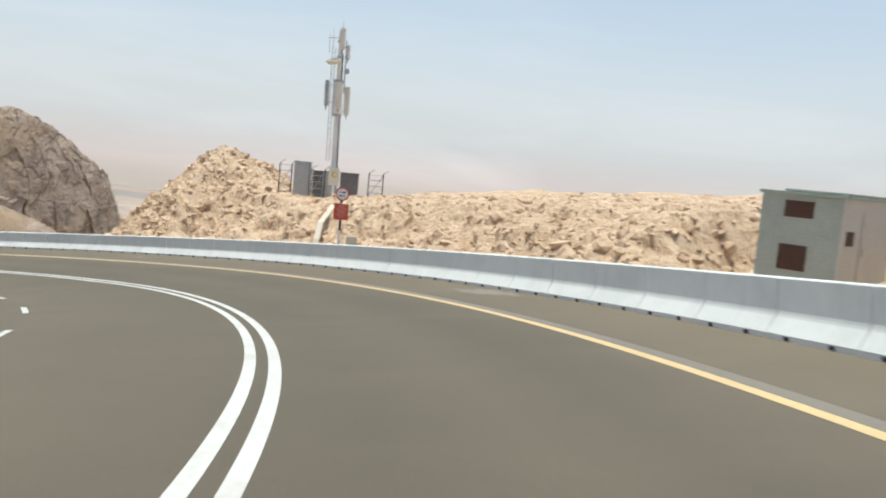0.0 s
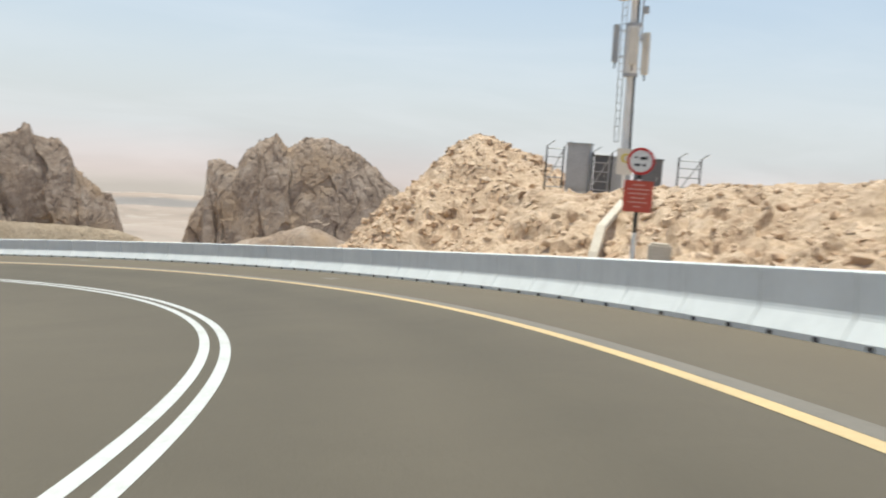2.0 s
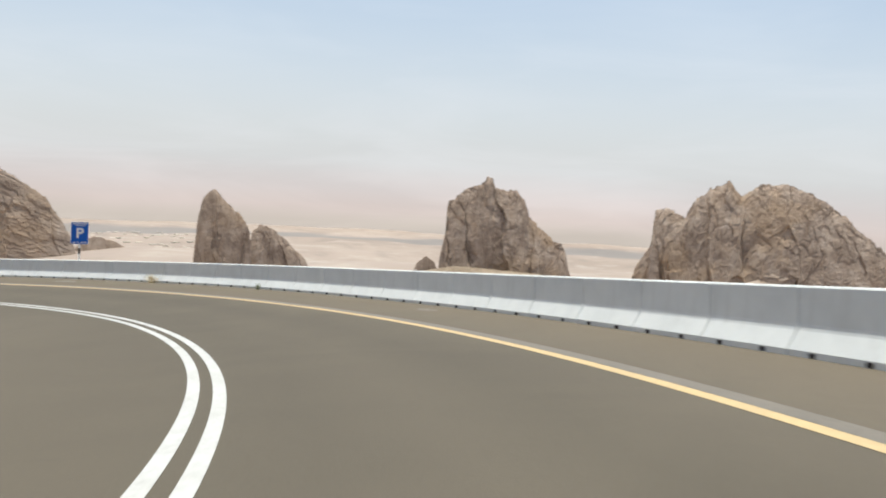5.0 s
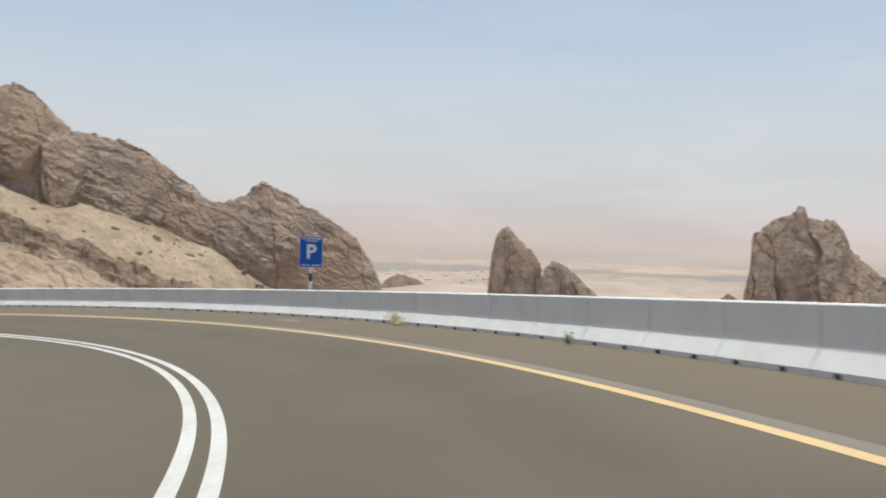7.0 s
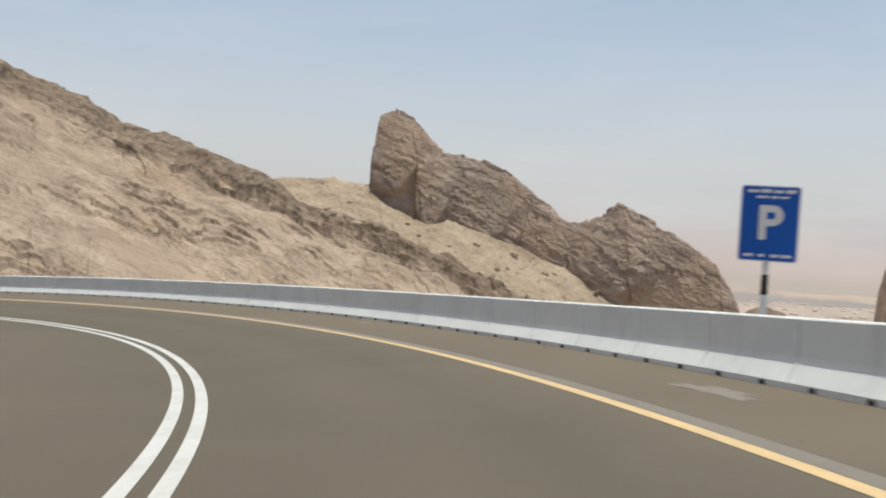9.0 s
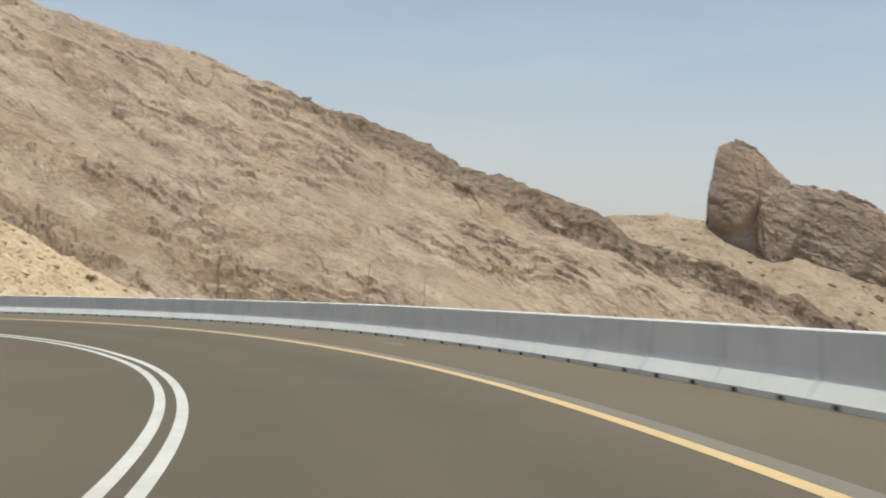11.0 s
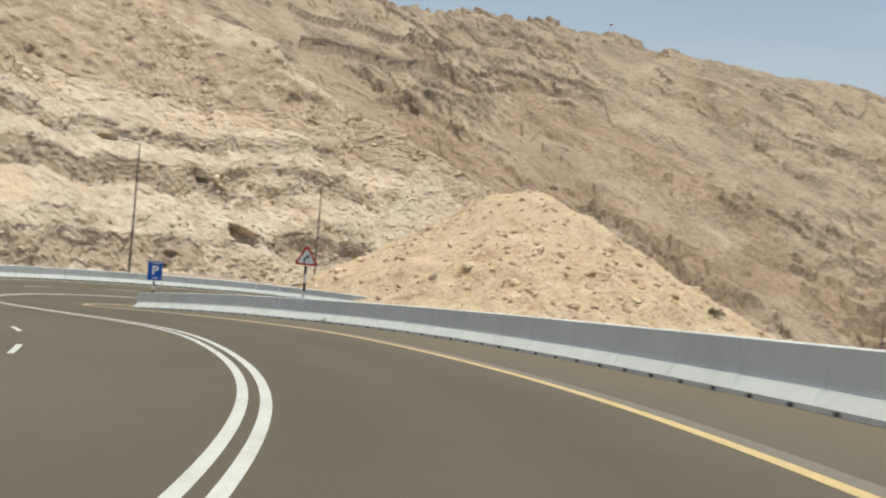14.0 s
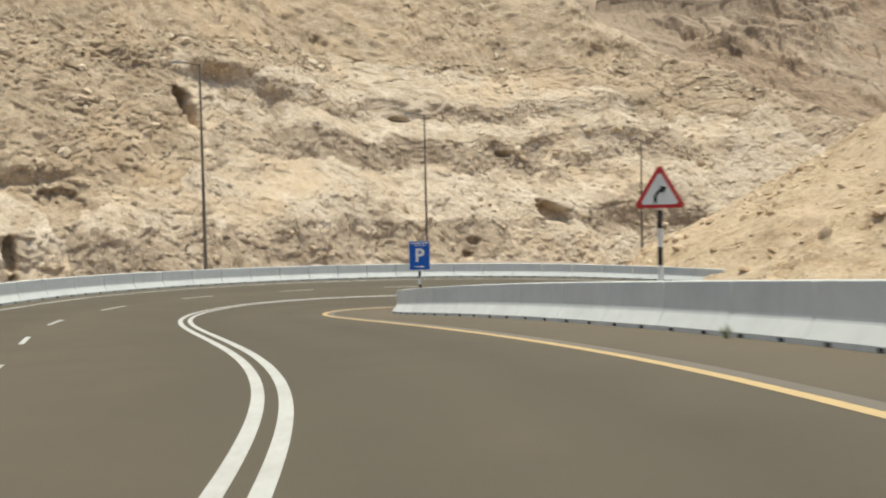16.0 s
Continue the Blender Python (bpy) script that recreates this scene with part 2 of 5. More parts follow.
def asphalt_mat():
    m, t, b = base_mat("worn_asphalt", 0.82)
    v = coords(t)
    grain = noise_node(t, v, 70, 4, 0.75)
    patch = noise_node(t, v, 0.3, 6, 0.62, 0.6)
    att = t.nodes.new("ShaderNodeAttribute")
    att.attribute_name = "across"
    lat = mathn(t, "ADD", att.outputs["Fac"], mathn(t, "MULTIPLY", mathn(t, "SUBTRACT", patch, 0.5), 0.8))
    wear = ramp(t, mathn(t, "DIVIDE", mathn(t, "ADD", lat, 13.2), 16.3),
                [(0.1, (0.115, 0.099, 0.070, 1)), (0.24, (0.089, 0.076, 0.054, 1)), (0.34, (0.119, 0.103, 0.072, 1)), (0.5, (0.100, 0.086, 0.061, 1)), (0.6, (0.085, 0.074, 0.053, 1)),
                 (0.665, (0.106, 0.092, 0.066, 1)), (0.725, (0.081, 0.071, 0.051, 1)), (0.8, (0.115, 0.100, 0.073, 1)), (0.84, (0.153, 0.130, 0.092, 1)), (1.0, (0.180, 0.149, 0.104, 1))])
    col = mix(t, 0.32, wear, ramp(t, patch, [(0.32, (0.075, 0.064, 0.045, 1)), (0.5, (0.104, 0.09, 0.063, 1)), (0.68, (0.136, 0.117, 0.081, 1))]))
    col = mix(t, 0.3, col, ramp(t, grain, [(0.3, (0.045, 0.038, 0.028, 1)), (0.7, (0.170, 0.149, 0.109, 1))]))
    streak = noise_node(t, coords(t, (0.8, 0.8, 0.8)), 1.6, 6, 0.7, 1.2)
    col = mix(t, ramp(t, streak, [(0.62, (0, 0, 0, 1)), (0.8, (0.350, 0.352, 0.322, 1))]), col, (0.060, 0.052, 0.039, 1))
    col = mix(t, 1.0, col, (1.02, 0.99, 0.975, 1), "MULTIPLY")
    t.links.new(col, b.inputs["Base Color"])
    bump(t, b, grain, 0.35, 0.006)
    return m


def paint_mat(name, col, worn, scale=3.0, rough=0.6):
    m, t, b = base_mat(name, rough)
    v = coords(t)
    n = noise_node(t, v, scale, 8, 0.7)
    f = noise_node(t, v, scale * 14, 4, 0.7)
    c = mix(t, ramp(t, n, [(0.45, (0, 0, 0, 1)), (0.75, (0.7, 0.7, 0.7, 1))]), col, worn)
    c = mix(t, 0.12, c, ramp(t, f, [(0.3, (0, 0, 0, 1)), (0.7, (1, 1, 1, 1))]), "OVERLAY")
    t.links.new(c, b.inputs["Base Color"])
    bump(t, b, f, 0.15, 0.004)
    return m


def metal_mat(name, col, rough=0.45, metal=0.7):
    m, t, b = base_mat(name, rough, metal)
    v = coords(t)
    n = noise_node(t, v, 6, 6, 0.65)
    c = mix(t, n, tuple(0.75 * x for x in col[:3]) + (1,), col)
    t.links.new(c, b.inputs["Base Color"])
    r = ramp(t, n, [(0.3, (rough - 0.1,) * 3 + (1,)), (0.7, (rough + 0.15,) * 3 + (1,))])
    t.links.new(r, b.inputs["Roughness"])
    return m


def concrete_mat():
    m, t, b = base_mat("pale_barrier_concrete", 0.85)
    v = coords(t)
    n = noise_node(t, v, 1.3, 7, 0.65)
    drip = noise_node(t, coords(t, (5, 5, 0.5)), 1.0, 5, 0.6)
    f = noise_node(t, v, 40, 4, 0.6)
    c = ramp(t, n, [(0.3, (0.58, 0.595, 0.575, 1)), (0.7, (0.7, 0.715, 0.69, 1))])
    c = mix(t, ramp(t, drip, [(0.55, (0, 0, 0, 1)), (0.8, (0.35, 0.35, 0.35, 1))]), c, (0.36, 0.35, 0.33, 1))
    oi = t.nodes.new("ShaderNodeObjectInfo")
    c = mix(t, 0.25, c, ramp(t, oi.outputs["Random"], [(0.0, (0.58, 0.595, 0.58, 1)), (1.0, (0.7, 0.715, 0.695, 1))]))
    t.links.new(c, b.inputs["Base Color"])
    bump(t, b, f, 0.2, 0.006)
    return m


ASPHALT = asphalt_mat()
WHITE_LINE = paint_mat("white_road_paint", (0.53, 0.53, 0.495, 1), (0.39, 0.375, 0.335, 1), 1.2)
YELLOW_LINE = paint_mat("yellow_road_paint", (0.57, 0.415, 0.21, 1), (0.45, 0.345, 0.2, 1), 1.2)
GREY_LINE = paint_mat("removed_line_grey", (0.185, 0.164, 0.131, 1), (0.15, 0.132, 0.104, 1), 1.0)
CONCRETE = concrete_mat()
SPILL_PALE = paint_mat("dusty_trough_concrete", (0.56, 0.5, 0.41, 1), (0.44, 0.37, 0.28, 1), 3.0, 0.9)
SPILL = paint_mat("cement_spill", (0.21, 0.188, 0.155, 1), (0.15, 0.13, 0.105, 1), 7.0, 0.9)
GALV = metal_mat("galvanised_steel", (0.5, 0.5, 0.5, 1), 0.5, 0.6)
POLE_STEEL = metal_mat("weathered_pole_steel", (0.2, 0.17, 0.14, 1), 0.6, 0.3)
DARK_STEEL = metal_mat("dark_steel", (0.05, 0.045, 0.045, 1), 0.6, 0.3)
MAST_PAINT = paint_mat("mast_cream_paint", (0.78, 0.77, 0.73, 1), (0.64, 0.62, 0.57, 1), 2.0)
ANTENNA = paint_mat("antenna_beige", (0.66, 0.63, 0.56, 1), (0.54, 0.51, 0.44, 1), 2.0)
CAB_GREY = paint_mat("equipment_grey", (0.4, 0.415, 0.425, 1), (0.33, 0.335, 0.34, 1), 2.0)
CAB_DARK = paint_mat("equipment_dark_grey", (0.15, 0.15, 0.155, 1), (0.11, 0.11, 0.11, 1), 2.0)
KIOSK = paint_mat("kiosk_pale_green", (0.36, 0.41, 0.37, 1), (0.28, 0.31, 0.28, 1), 1.5)
KIOSK_SIDE = paint_mat("kiosk_pale_grey", (0.5, 0.5, 0.46, 1), (0.42, 0.42, 0.38, 1), 1.5)
LOUVRE = paint_mat("rusty_louvre", (0.1, 0.055, 0.04, 1), (0.06, 0.04, 0.035, 1), 5.0)
SIGN_WHITE = paint_mat("sign_white", (0.72, 0.72, 0.7, 1), (0.6, 0.58, 0.54, 1), 3.0, 0.4)
SIGN_RED = paint_mat("sign_red", (0.5, 0.03, 0.03, 1), (0.42, 0.06, 0.05, 1), 3.0, 0.4)
BOARD_RED = paint_mat("board_red", (0.52, 0.09, 0.06, 1), (0.45, 0.12, 0.08, 1), 3.0, 0.5)
SIGN_BLUE = paint_mat("sign_blue", (0.005, 0.09, 0.42, 1), (0.01, 0.1, 0.36, 1), 3.0, 0.4)
SIGN_BLACK = paint_mat("sign_black", (0.02, 0.02, 0.02, 1), (0.04, 0.04, 0.04, 1), 3.0, 0.5)
SIGN_PINK = paint_mat("faded_lettering", (0.66, 0.38, 0.32, 1), (0.58, 0.3, 0.25, 1), 3.0, 0.5)
YELLOW_PLATE = paint_mat("plate_yellow", (0.6, 0.5, 0.12, 1), (0.5, 0.42, 0.2, 1), 3.0, 0.5)
DRY_LEAF = paint_mat("dry_shrub", (0.2, 0.16, 0.08, 1), (0.12, 0.1, 0.05, 1), 8.0, 0.9)
STRAW = paint_mat("dry_straw", (0.6, 0.49, 0.29, 1), (0.5, 0.41, 0.24, 1), 8.0, 0.9)
GREEN_LEAF = paint_mat("dusty_green_leaf", (0.24, 0.27, 0.15, 1), (0.3, 0.28, 0.17, 1), 8.0, 0.9)


# ---- mesh helpers ----
def mesh_from(name, verts, faces, mats, smooth=False):
    me = bpy.data.meshes.new(name)
    me.from_pydata([tuple(v) for v in verts], [], faces)
    for m in mats if isinstance(mats, (list, tuple)) else [mats]:
        me.materials.append(m)
    if smooth:
        me.polygons.foreach_set("use_smooth", [True] * len(me.polygons))
    me.update()
    return me


def grid_mesh(name, P, mats, smooth=True, index=None):
    """P: array (n, m, 3)."""
    n, m, _ = P.shape
    a = np.arange(n * m).reshape(n, m)
    F = np.stack([a[:-1, :-1], a[1:, :-1], a[1:, 1:], a[:-1, 1:]], -1).reshape(-1, 4)
    me = bpy.data.meshes.new(name)
    me.vertices.add(n * m)
    me.vertices.foreach_set("co", P.reshape(-1).astype(np.float32))
    me.loops.add(F.size)
    me.loops.foreach_set("vertex_index", F.reshape(-1).astype(np.int32))
    me.polygons.add(len(F))
    me.polygons.foreach_set("loop_start", np.arange(0, F.size, 4).astype(np.int32))
    for mt in mats if isinstance(mats, (list, tuple)) else [mats]:
        me.materials.append(mt)
    if index is not None:
        me.polygons.foreach_set("material_index", index[:-1, :-1].reshape(-1).astype(np.int32))
    me.polygons.foreach_set("use_smooth", np.full(len(F), smooth))
    me.update(calc_edges=True)
    me.validate()
    return me


def add_vectors(me, name, vec):
    a = me.attributes.new(name, "FLOAT_VECTOR", "POINT")
    a.data.foreach_set("vector", np.asarray(vec, np.float32).reshape(-1))
    return me


def part(name, bm, material, parent, label=""):
    me = bpy.data.meshes.new(name)
    bm.to_mesh(me)
    bm.free()
    me.materials.append(material)
    ob = new(name, me)
    ob.parent = parent
    if label:
        tagged(ob, label)
    return ob


def thing(name, m, label, category, group="", kind=""):
    ob = new(name)
    ob.empty_display_size = 0.2
    ob.matrix_world = m
    return tagged(ob, label, category, group, kind)


def box(cx, cy, cz, sx, sy, sz, bevel=0.0, rot=None, bm=None):
    own = bmesh.new()
    bmesh.ops.create_cube(own, size=1)
    bmesh.ops.scale(own, vec=(sx, sy, sz), verts=own.verts)
    if bevel:
        bmesh.ops.bevel(own, geom=own.edges[:], offset=bevel, segments=2, affect="EDGES")
    if rot:
        bmesh.ops.rotate(own, cent=(0, 0, 0), matrix=Euler([radians(a) for a in rot]).to_matrix(), verts=own.verts)
    bmesh.ops.translate(own, vec=(cx, cy, cz), verts=own.verts)
    if bm is None:
        return own
    tmp = bpy.data.meshes.new("tmp")
    own.to_mesh(tmp)
    own.free()
    bm.from_mesh(tmp)
    bpy.data.meshes.remove(tmp)
    return bm


def rod(a, b, r0, r1=None, seg=10, bm=None):
    r1 = r0 if r1 is None else r1
    a, b = Vector(a), Vector(b)
    own = bm or bmesh.new()
    q = (b - a).to_track_quat("Z", "Y").to_matrix().to_4x4()
    bmesh.ops.create_cone(own, cap_ends=True, segments=seg, radius1=r0, radius2=r1, depth=(b - a).length,
                          matrix=Matrix.Translation((a + b) / 2) @ q)
    return own


def plate(outline, y0, y1, bevel=0.0):
    """A flat panel with an outline in x, z, between y0 and y1."""
    bm = bmesh.new()
    f = [bm.verts.new((x, y0, z)) for x, z in outline]
    k = [bm.verts.new((x, y1, z)) for x, z in outline]
    bm.faces.new(f)
    bm.faces.new(k[::-1])
    n = len(f)
    for i in range(n):
        bm.faces.new((f[i], k[i], k[(i + 1) % n], f[(i + 1) % n]))
    bmesh.ops.recalc_face_normals(bm, faces=bm.faces)
    return bm


def disc(cx, cz, r, y0, y1, seg=36):
    return plate([(cx + r * math.cos(2 * math.pi * i / seg), cz + r * math.sin(2 * math.pi * i / seg)) for i in range(seg)], y0, y1)


def rounded(w, h, r, cx=0.0, cz=0.0, seg=5):
    out = []
    for sx, sz, a0 in ((1, 1, 0), (-1, 1, 90), (-1, -1, 180), (1, -1, 270)):
        for i in range(seg + 1):
            a = radians(a0 + 90 * i / seg)
            out.append((cx + sx * (w / 2 - r) + r * math.cos(a), cz + sz * (h / 2 - r) + r * math.sin(a)))
    return out


# ---- noise ----
def vnoise(P, seed=0):
    i = np.floor(P).astype(np.int64)
    f = P - i
    f = f * f * f * (f * (f * 6 - 15) + 10)
    out = 0.0
    for dx in (0, 1):
        for dy in (0, 1):
            for dz in (0, 1):
                h = (i[..., 0] + dx) * 374761393 + (i[..., 1] + dy) * 668265263 + (i[..., 2] + dz) * 2147483647 + seed * 974634777
                h = (h ^ (h >> 13)) * 1274126177
                h = ((h ^ (h >> 16)) & 0xFFFF) / 65535.0
                w = (f[..., 0] if dx else 1 - f[..., 0]) * (f[..., 1] if dy else 1 - f[..., 1]) * (f[..., 2] if dz else 1 - f[..., 2])
                out = out + w * h
    return out * 2 - 1


def fbm(P, octaves=5, gain=0.5, seed=0, ridged=False):
    P = np.asarray(P, float)
    a, s, out = 1.0, 1.0, 0.0
    for o in range(octaves):
        n = vnoise(P * s + 17.3 * o, seed + o)
        out = out + a * ((1 - 2 * np.abs(n)) if ridged else n)
        a, s = a * gain, s * 2.03
    return out


def cells(P, seed=0, spread=0.9):
    """Blocky noise: the value of the nearest of scattered points, and the gap to the next one."""
    i = np.floor(P).astype(np.int64)
    best = np.full(P.shape[:-1], 9.0)
    second = np.full(P.shape[:-1], 9.0)
    val = np.zeros(P.shape[:-1])
    for dx in (-1, 0, 1):
        for dy in (-1, 0, 1):
            for dz in (-1, 0, 1):
                c = i + np.array([dx, dy, dz])
                h = c[..., 0] * 374761393 + c[..., 1] * 668265263 + c[..., 2] * 2147483647 + seed * 974634777
                h = (h ^ (h >> 13)) * 1274126177
                h = h ^ (h >> 16)
                f = np.stack([(h & 1023) / 1023.0, ((h >> 10) & 1023) / 1023.0, ((h >> 20) & 1023) / 1023.0], -1)
                d = np.sqrt(((c + 0.5 + spread * (f - 0.5) - P) ** 2).sum(-1))
                near = d < best
                second = np.where(near, best, np.minimum(second, d))
                val = np.where(near, ((h >> 7) & 1023) / 511.5 - 1, val)
                best = np.where(near, d, best)
    return val, second - best


def facets(P, seed=0, spread=0.95, tilt=1.0, drop=0.7):
    """Broken-stone noise: each scattered cell is a tilted plane, with a sharp step to the next. Works in two or three dimensions."""
    P = np.asarray(P, float)
    flat = P.shape[-1] == 2
    if flat:
        P = np.concatenate([P, 0 * P[..., :1] + 0.5], -1)
    i = np.floor(P).astype(np.int64)
    best = np.full(P.shape[:-1], 9.0)
    val = np.zeros(P.shape[:-1])
    for dx in (-1, 0, 1):
        for dy in (-1, 0, 1):
            for dz in ((0,) if flat else (-1, 0, 1)):
                c = i + np.array([dx, dy, dz])
                h = c[..., 0] * 374761393 + c[..., 1] * 668265263 + c[..., 2] * 2147483647 + seed * 974634777
                h = (h ^ (h >> 13)) * 1274126177
                h = h ^ (h >> 16)
                f = np.stack([(h & 1023) / 1023.0, ((h >> 10) & 1023) / 1023.0, ((h >> 20) & 1023) / 1023.0], -1)
                r = P - (c + 0.5 + spread * (f - 0.5))
                d = (r ** 2).sum(-1)
                g = np.stack([((h >> 5) & 255) / 127.5 - 1, ((h >> 13) & 255) / 127.5 - 1, ((h >> 23) & 255) / 127.5 - 1], -1)
                near = d < best
                val = np.where(near, drop * (((h >> 7) & 1023) / 511.5 - 1) + tilt * (r * g).sum(-1), val)
                best = np.where(near, d, best)
    return val


def smooth(x, a, b):
    x = np.clip((x - a) / (b - a), 0, 1)
    return x * x * (3 - 2 * x)


# ---- the road's line: bend, fall and bank along its length ----
KN = np.array([-60, -10, 20, 50, 80, 110, 130, 145, 155, 163, 171, 179, 187, 200, 206, 212, 300.0])
BEND = np.array([0.0143, 0.0143, 0.02013, 0.02359, 0.02324, 0.02171, 0.02298, 0.02585, 0.01633, 0.02871, 0.01349, -0.02521, -0.1093, -0.11, -0.05, 0, 0])
FALL = np.array([-0.1038, -0.1038, -0.103, -0.1124, -0.0955, -0.0788, -0.0712, -0.0701, -0.0646, -0.0715, -0.0695, -0.0819, -0.0752, -0.075, -0.075, -0.075, -0.08])
BANK = np.array([0.0736, 0.0736, 0.0785, 0.0872, 0.0553, 0.0553, 0.0622, 0.0395, 0.0285, 0.0173, 0.0031, -0.0217, -0.0413, -0.055, -0.055, -0.03, 0.0])
STEP = 0.5
RS = np.arange(-60, 290, STEP)
ZERO = int(round(60 / STEP))
RTH = np.cumsum(np.interp(RS, KN, BEND)) * STEP
RTH += math.pi / 2 - RTH[ZERO]
RC = np.stack([np.cumsum(np.cos(RTH)), np.cumsum(np.sin(RTH)), np.cumsum(np.interp(RS, KN, FALL))], 1) * STEP
RC -= RC[ZERO]
RB = np.interp(RS, KN, BANK)


def on_road(s, lat, up=0.0):
    """Place at s metres along the yellow line, lat metres to its right, up metres above the surface."""
    s, lat, up = np.broadcast_arrays(np.asarray(s, float), lat, up)
    c = np.stack([np.interp(s, RS, RC[:, k]) for k in range(3)], -1)
    th, b = np.interp(s, RS, RTH), np.interp(s, RS, RB)
    return c + np.stack([np.sin(th) * lat, -np.cos(th) * lat, b * lat + up], -1)


def strip(name, s0, s1, lat0, lat1, up, mat, ds=0.5, thick=0.0, cross=1):
    s = np.linspace(s0, s1, max(2, int((s1 - s0) / ds) + 1))
    lats = np.linspace(lat0, lat1, cross + 1)
    P = np.stack([on_road(s, l, up) for l in lats], 1)
    if thick:
        P = np.concatenate([on_road(s, lat0, up - thick)[:, None], P, on_road(s, lat1, up - thick)[:, None]], 1)
    return new(name, grid_mesh(name, P[:, ::-1], mat))


# ---- the setting: road and its markings ----
R_END = 285
road_ob = strip("road", -55, R_END, -13.2, 3.1, 0.0, ASPHALT, 0.5, 0.5, 24)
across = road_ob.data.attributes.new("across", "FLOAT", "POINT")
row = np.concatenate([[-13.2], np.linspace(-13.2, 3.1, 25), [3.1]])[::-1]
across.data.foreach_set("value", np.tile(row, len(road_ob.data.vertices) // len(row)).astype(np.float32))
tagged(road_ob, "worn grey-brown asphalt mountain road curving downhill", "road", kind="structure")
tagged(strip("yellow_edge_line", -55, R_END, -0.08, 0.08, 0.004, YELLOW_LINE), "yellow painted road edge line", "road marking", kind="structure")
tagged(strip("removed_edge_line", -55, 190, 0.085, 0.31, 0.004, GREY_LINE), "grey trace of a removed road line", "road marking", kind="structure")
for nm, l in (("centre_line_outer", -4.13), ("centre_line_inner", -4.395)):
    tagged(strip(nm, -55, R_END, l - 0.066, l + 0.066, 0.004, WHITE_LINE), "white painted double centre line", "road marking", kind="structure")
tagged(strip("edge_line", -55, R_END, -11.3, -11.17, 0.004, WHITE_LINE), "white painted road edge line", "road marking", kind="structure")
ds = np.arange(-54, 240, 0.1)
dp = on_road(ds, -7.9)
drun = np.concatenate([[0], np.cumsum(np.linalg.norm(np.diff(dp, axis=0), axis=1))])
phase = np.interp(180.0, ds, drun) % 6.3
for k in range(int(drun[-1] / 6.3)):
    a, b2 = np.interp([phase + k * 6.3, phase + k * 6.3 + 2.1], drun, ds)
    d = strip("lane_dash", a, b2, -7.96, -7.84, 0.004, WHITE_LINE, 0.4)
    tagged(d, "short white painted lane dash on asphalt", "road marking", "lane dashes", "structure")


# ---- ground, valley and plain ----
CX, CY = -42.0, 20.0


def valley_floor(x, y):
    r = np.hypot(x - CX, y - CY)
    z = -48 - 30 * smooth(r, 120, 600) - 110 * smooth(r, 700, 1900)
    P = np.stack([x, y, 0 * x], -1)
    return z + 6 * fbm(P / 140.0, 4, 0.5, 3) * smooth(r, 90, 200) + 8 * fbm(P / 600.0, 3, 0.5, 5) * smooth(r, 600, 1500)


def shelf(x, y):
    """Level of the made ground round the road, and how far outside it a point lies."""
    idx = np.arange(0, len(RS), 6)
    c = on_road(RS[idx], -5.0)
    z = c[:, 2]
    d2 = (x[..., None] - c[:, 0]) ** 2 + (y[..., None] - c[:, 1]) ** 2
    w = 1 / (d2 + 4) ** 3
    zs = (w * z).sum(-1) / w.sum(-1)
    near = np.sqrt(d2.min(-1))
    out = near - 9.5
    inner = 40 - np.hypot(x + 47, y - 3) * 1.0
    out = np.minimum(out, -inner)
    fore = 32 - np.hypot(x + 60, y + 58)
    out = np.minimum(out, -fore)
    zs = np.minimum(zs, -17.0 + 0.6 * np.maximum(y + 26, 0) + 0.6 * np.maximum(x + 30, 0))
    zs = zs - 1.6 * smooth(fore, 0, 8) * smooth(near, 9.5, 13)
    return zs, out


rings = np.concatenate([np.linspace(0.5, 150, 160), np.geomspace(152, 3440, 125)])
az = np.linspace(0, 2 * math.pi, 361)
gx, gy = CX + rings[:, None] * np.cos(az), CY + rings[:, None] * np.sin(az)
zs, out = shelf(gx, gy)
fl = valley_floor(gx, gy)
gz = np.where(out <= 0, zs - 0.55, np.maximum(zs - 0.55 - 0.8 * np.maximum(out, 0), fl))
gz = np.where(rings[:, None] > 220, fl, gz)
tagged(new("ground", grid_mesh("ground", np.stack([gx, gy, gz], -1), SAND)), "pale desert sand plain and stony valley floor", "ground", kind="structure")


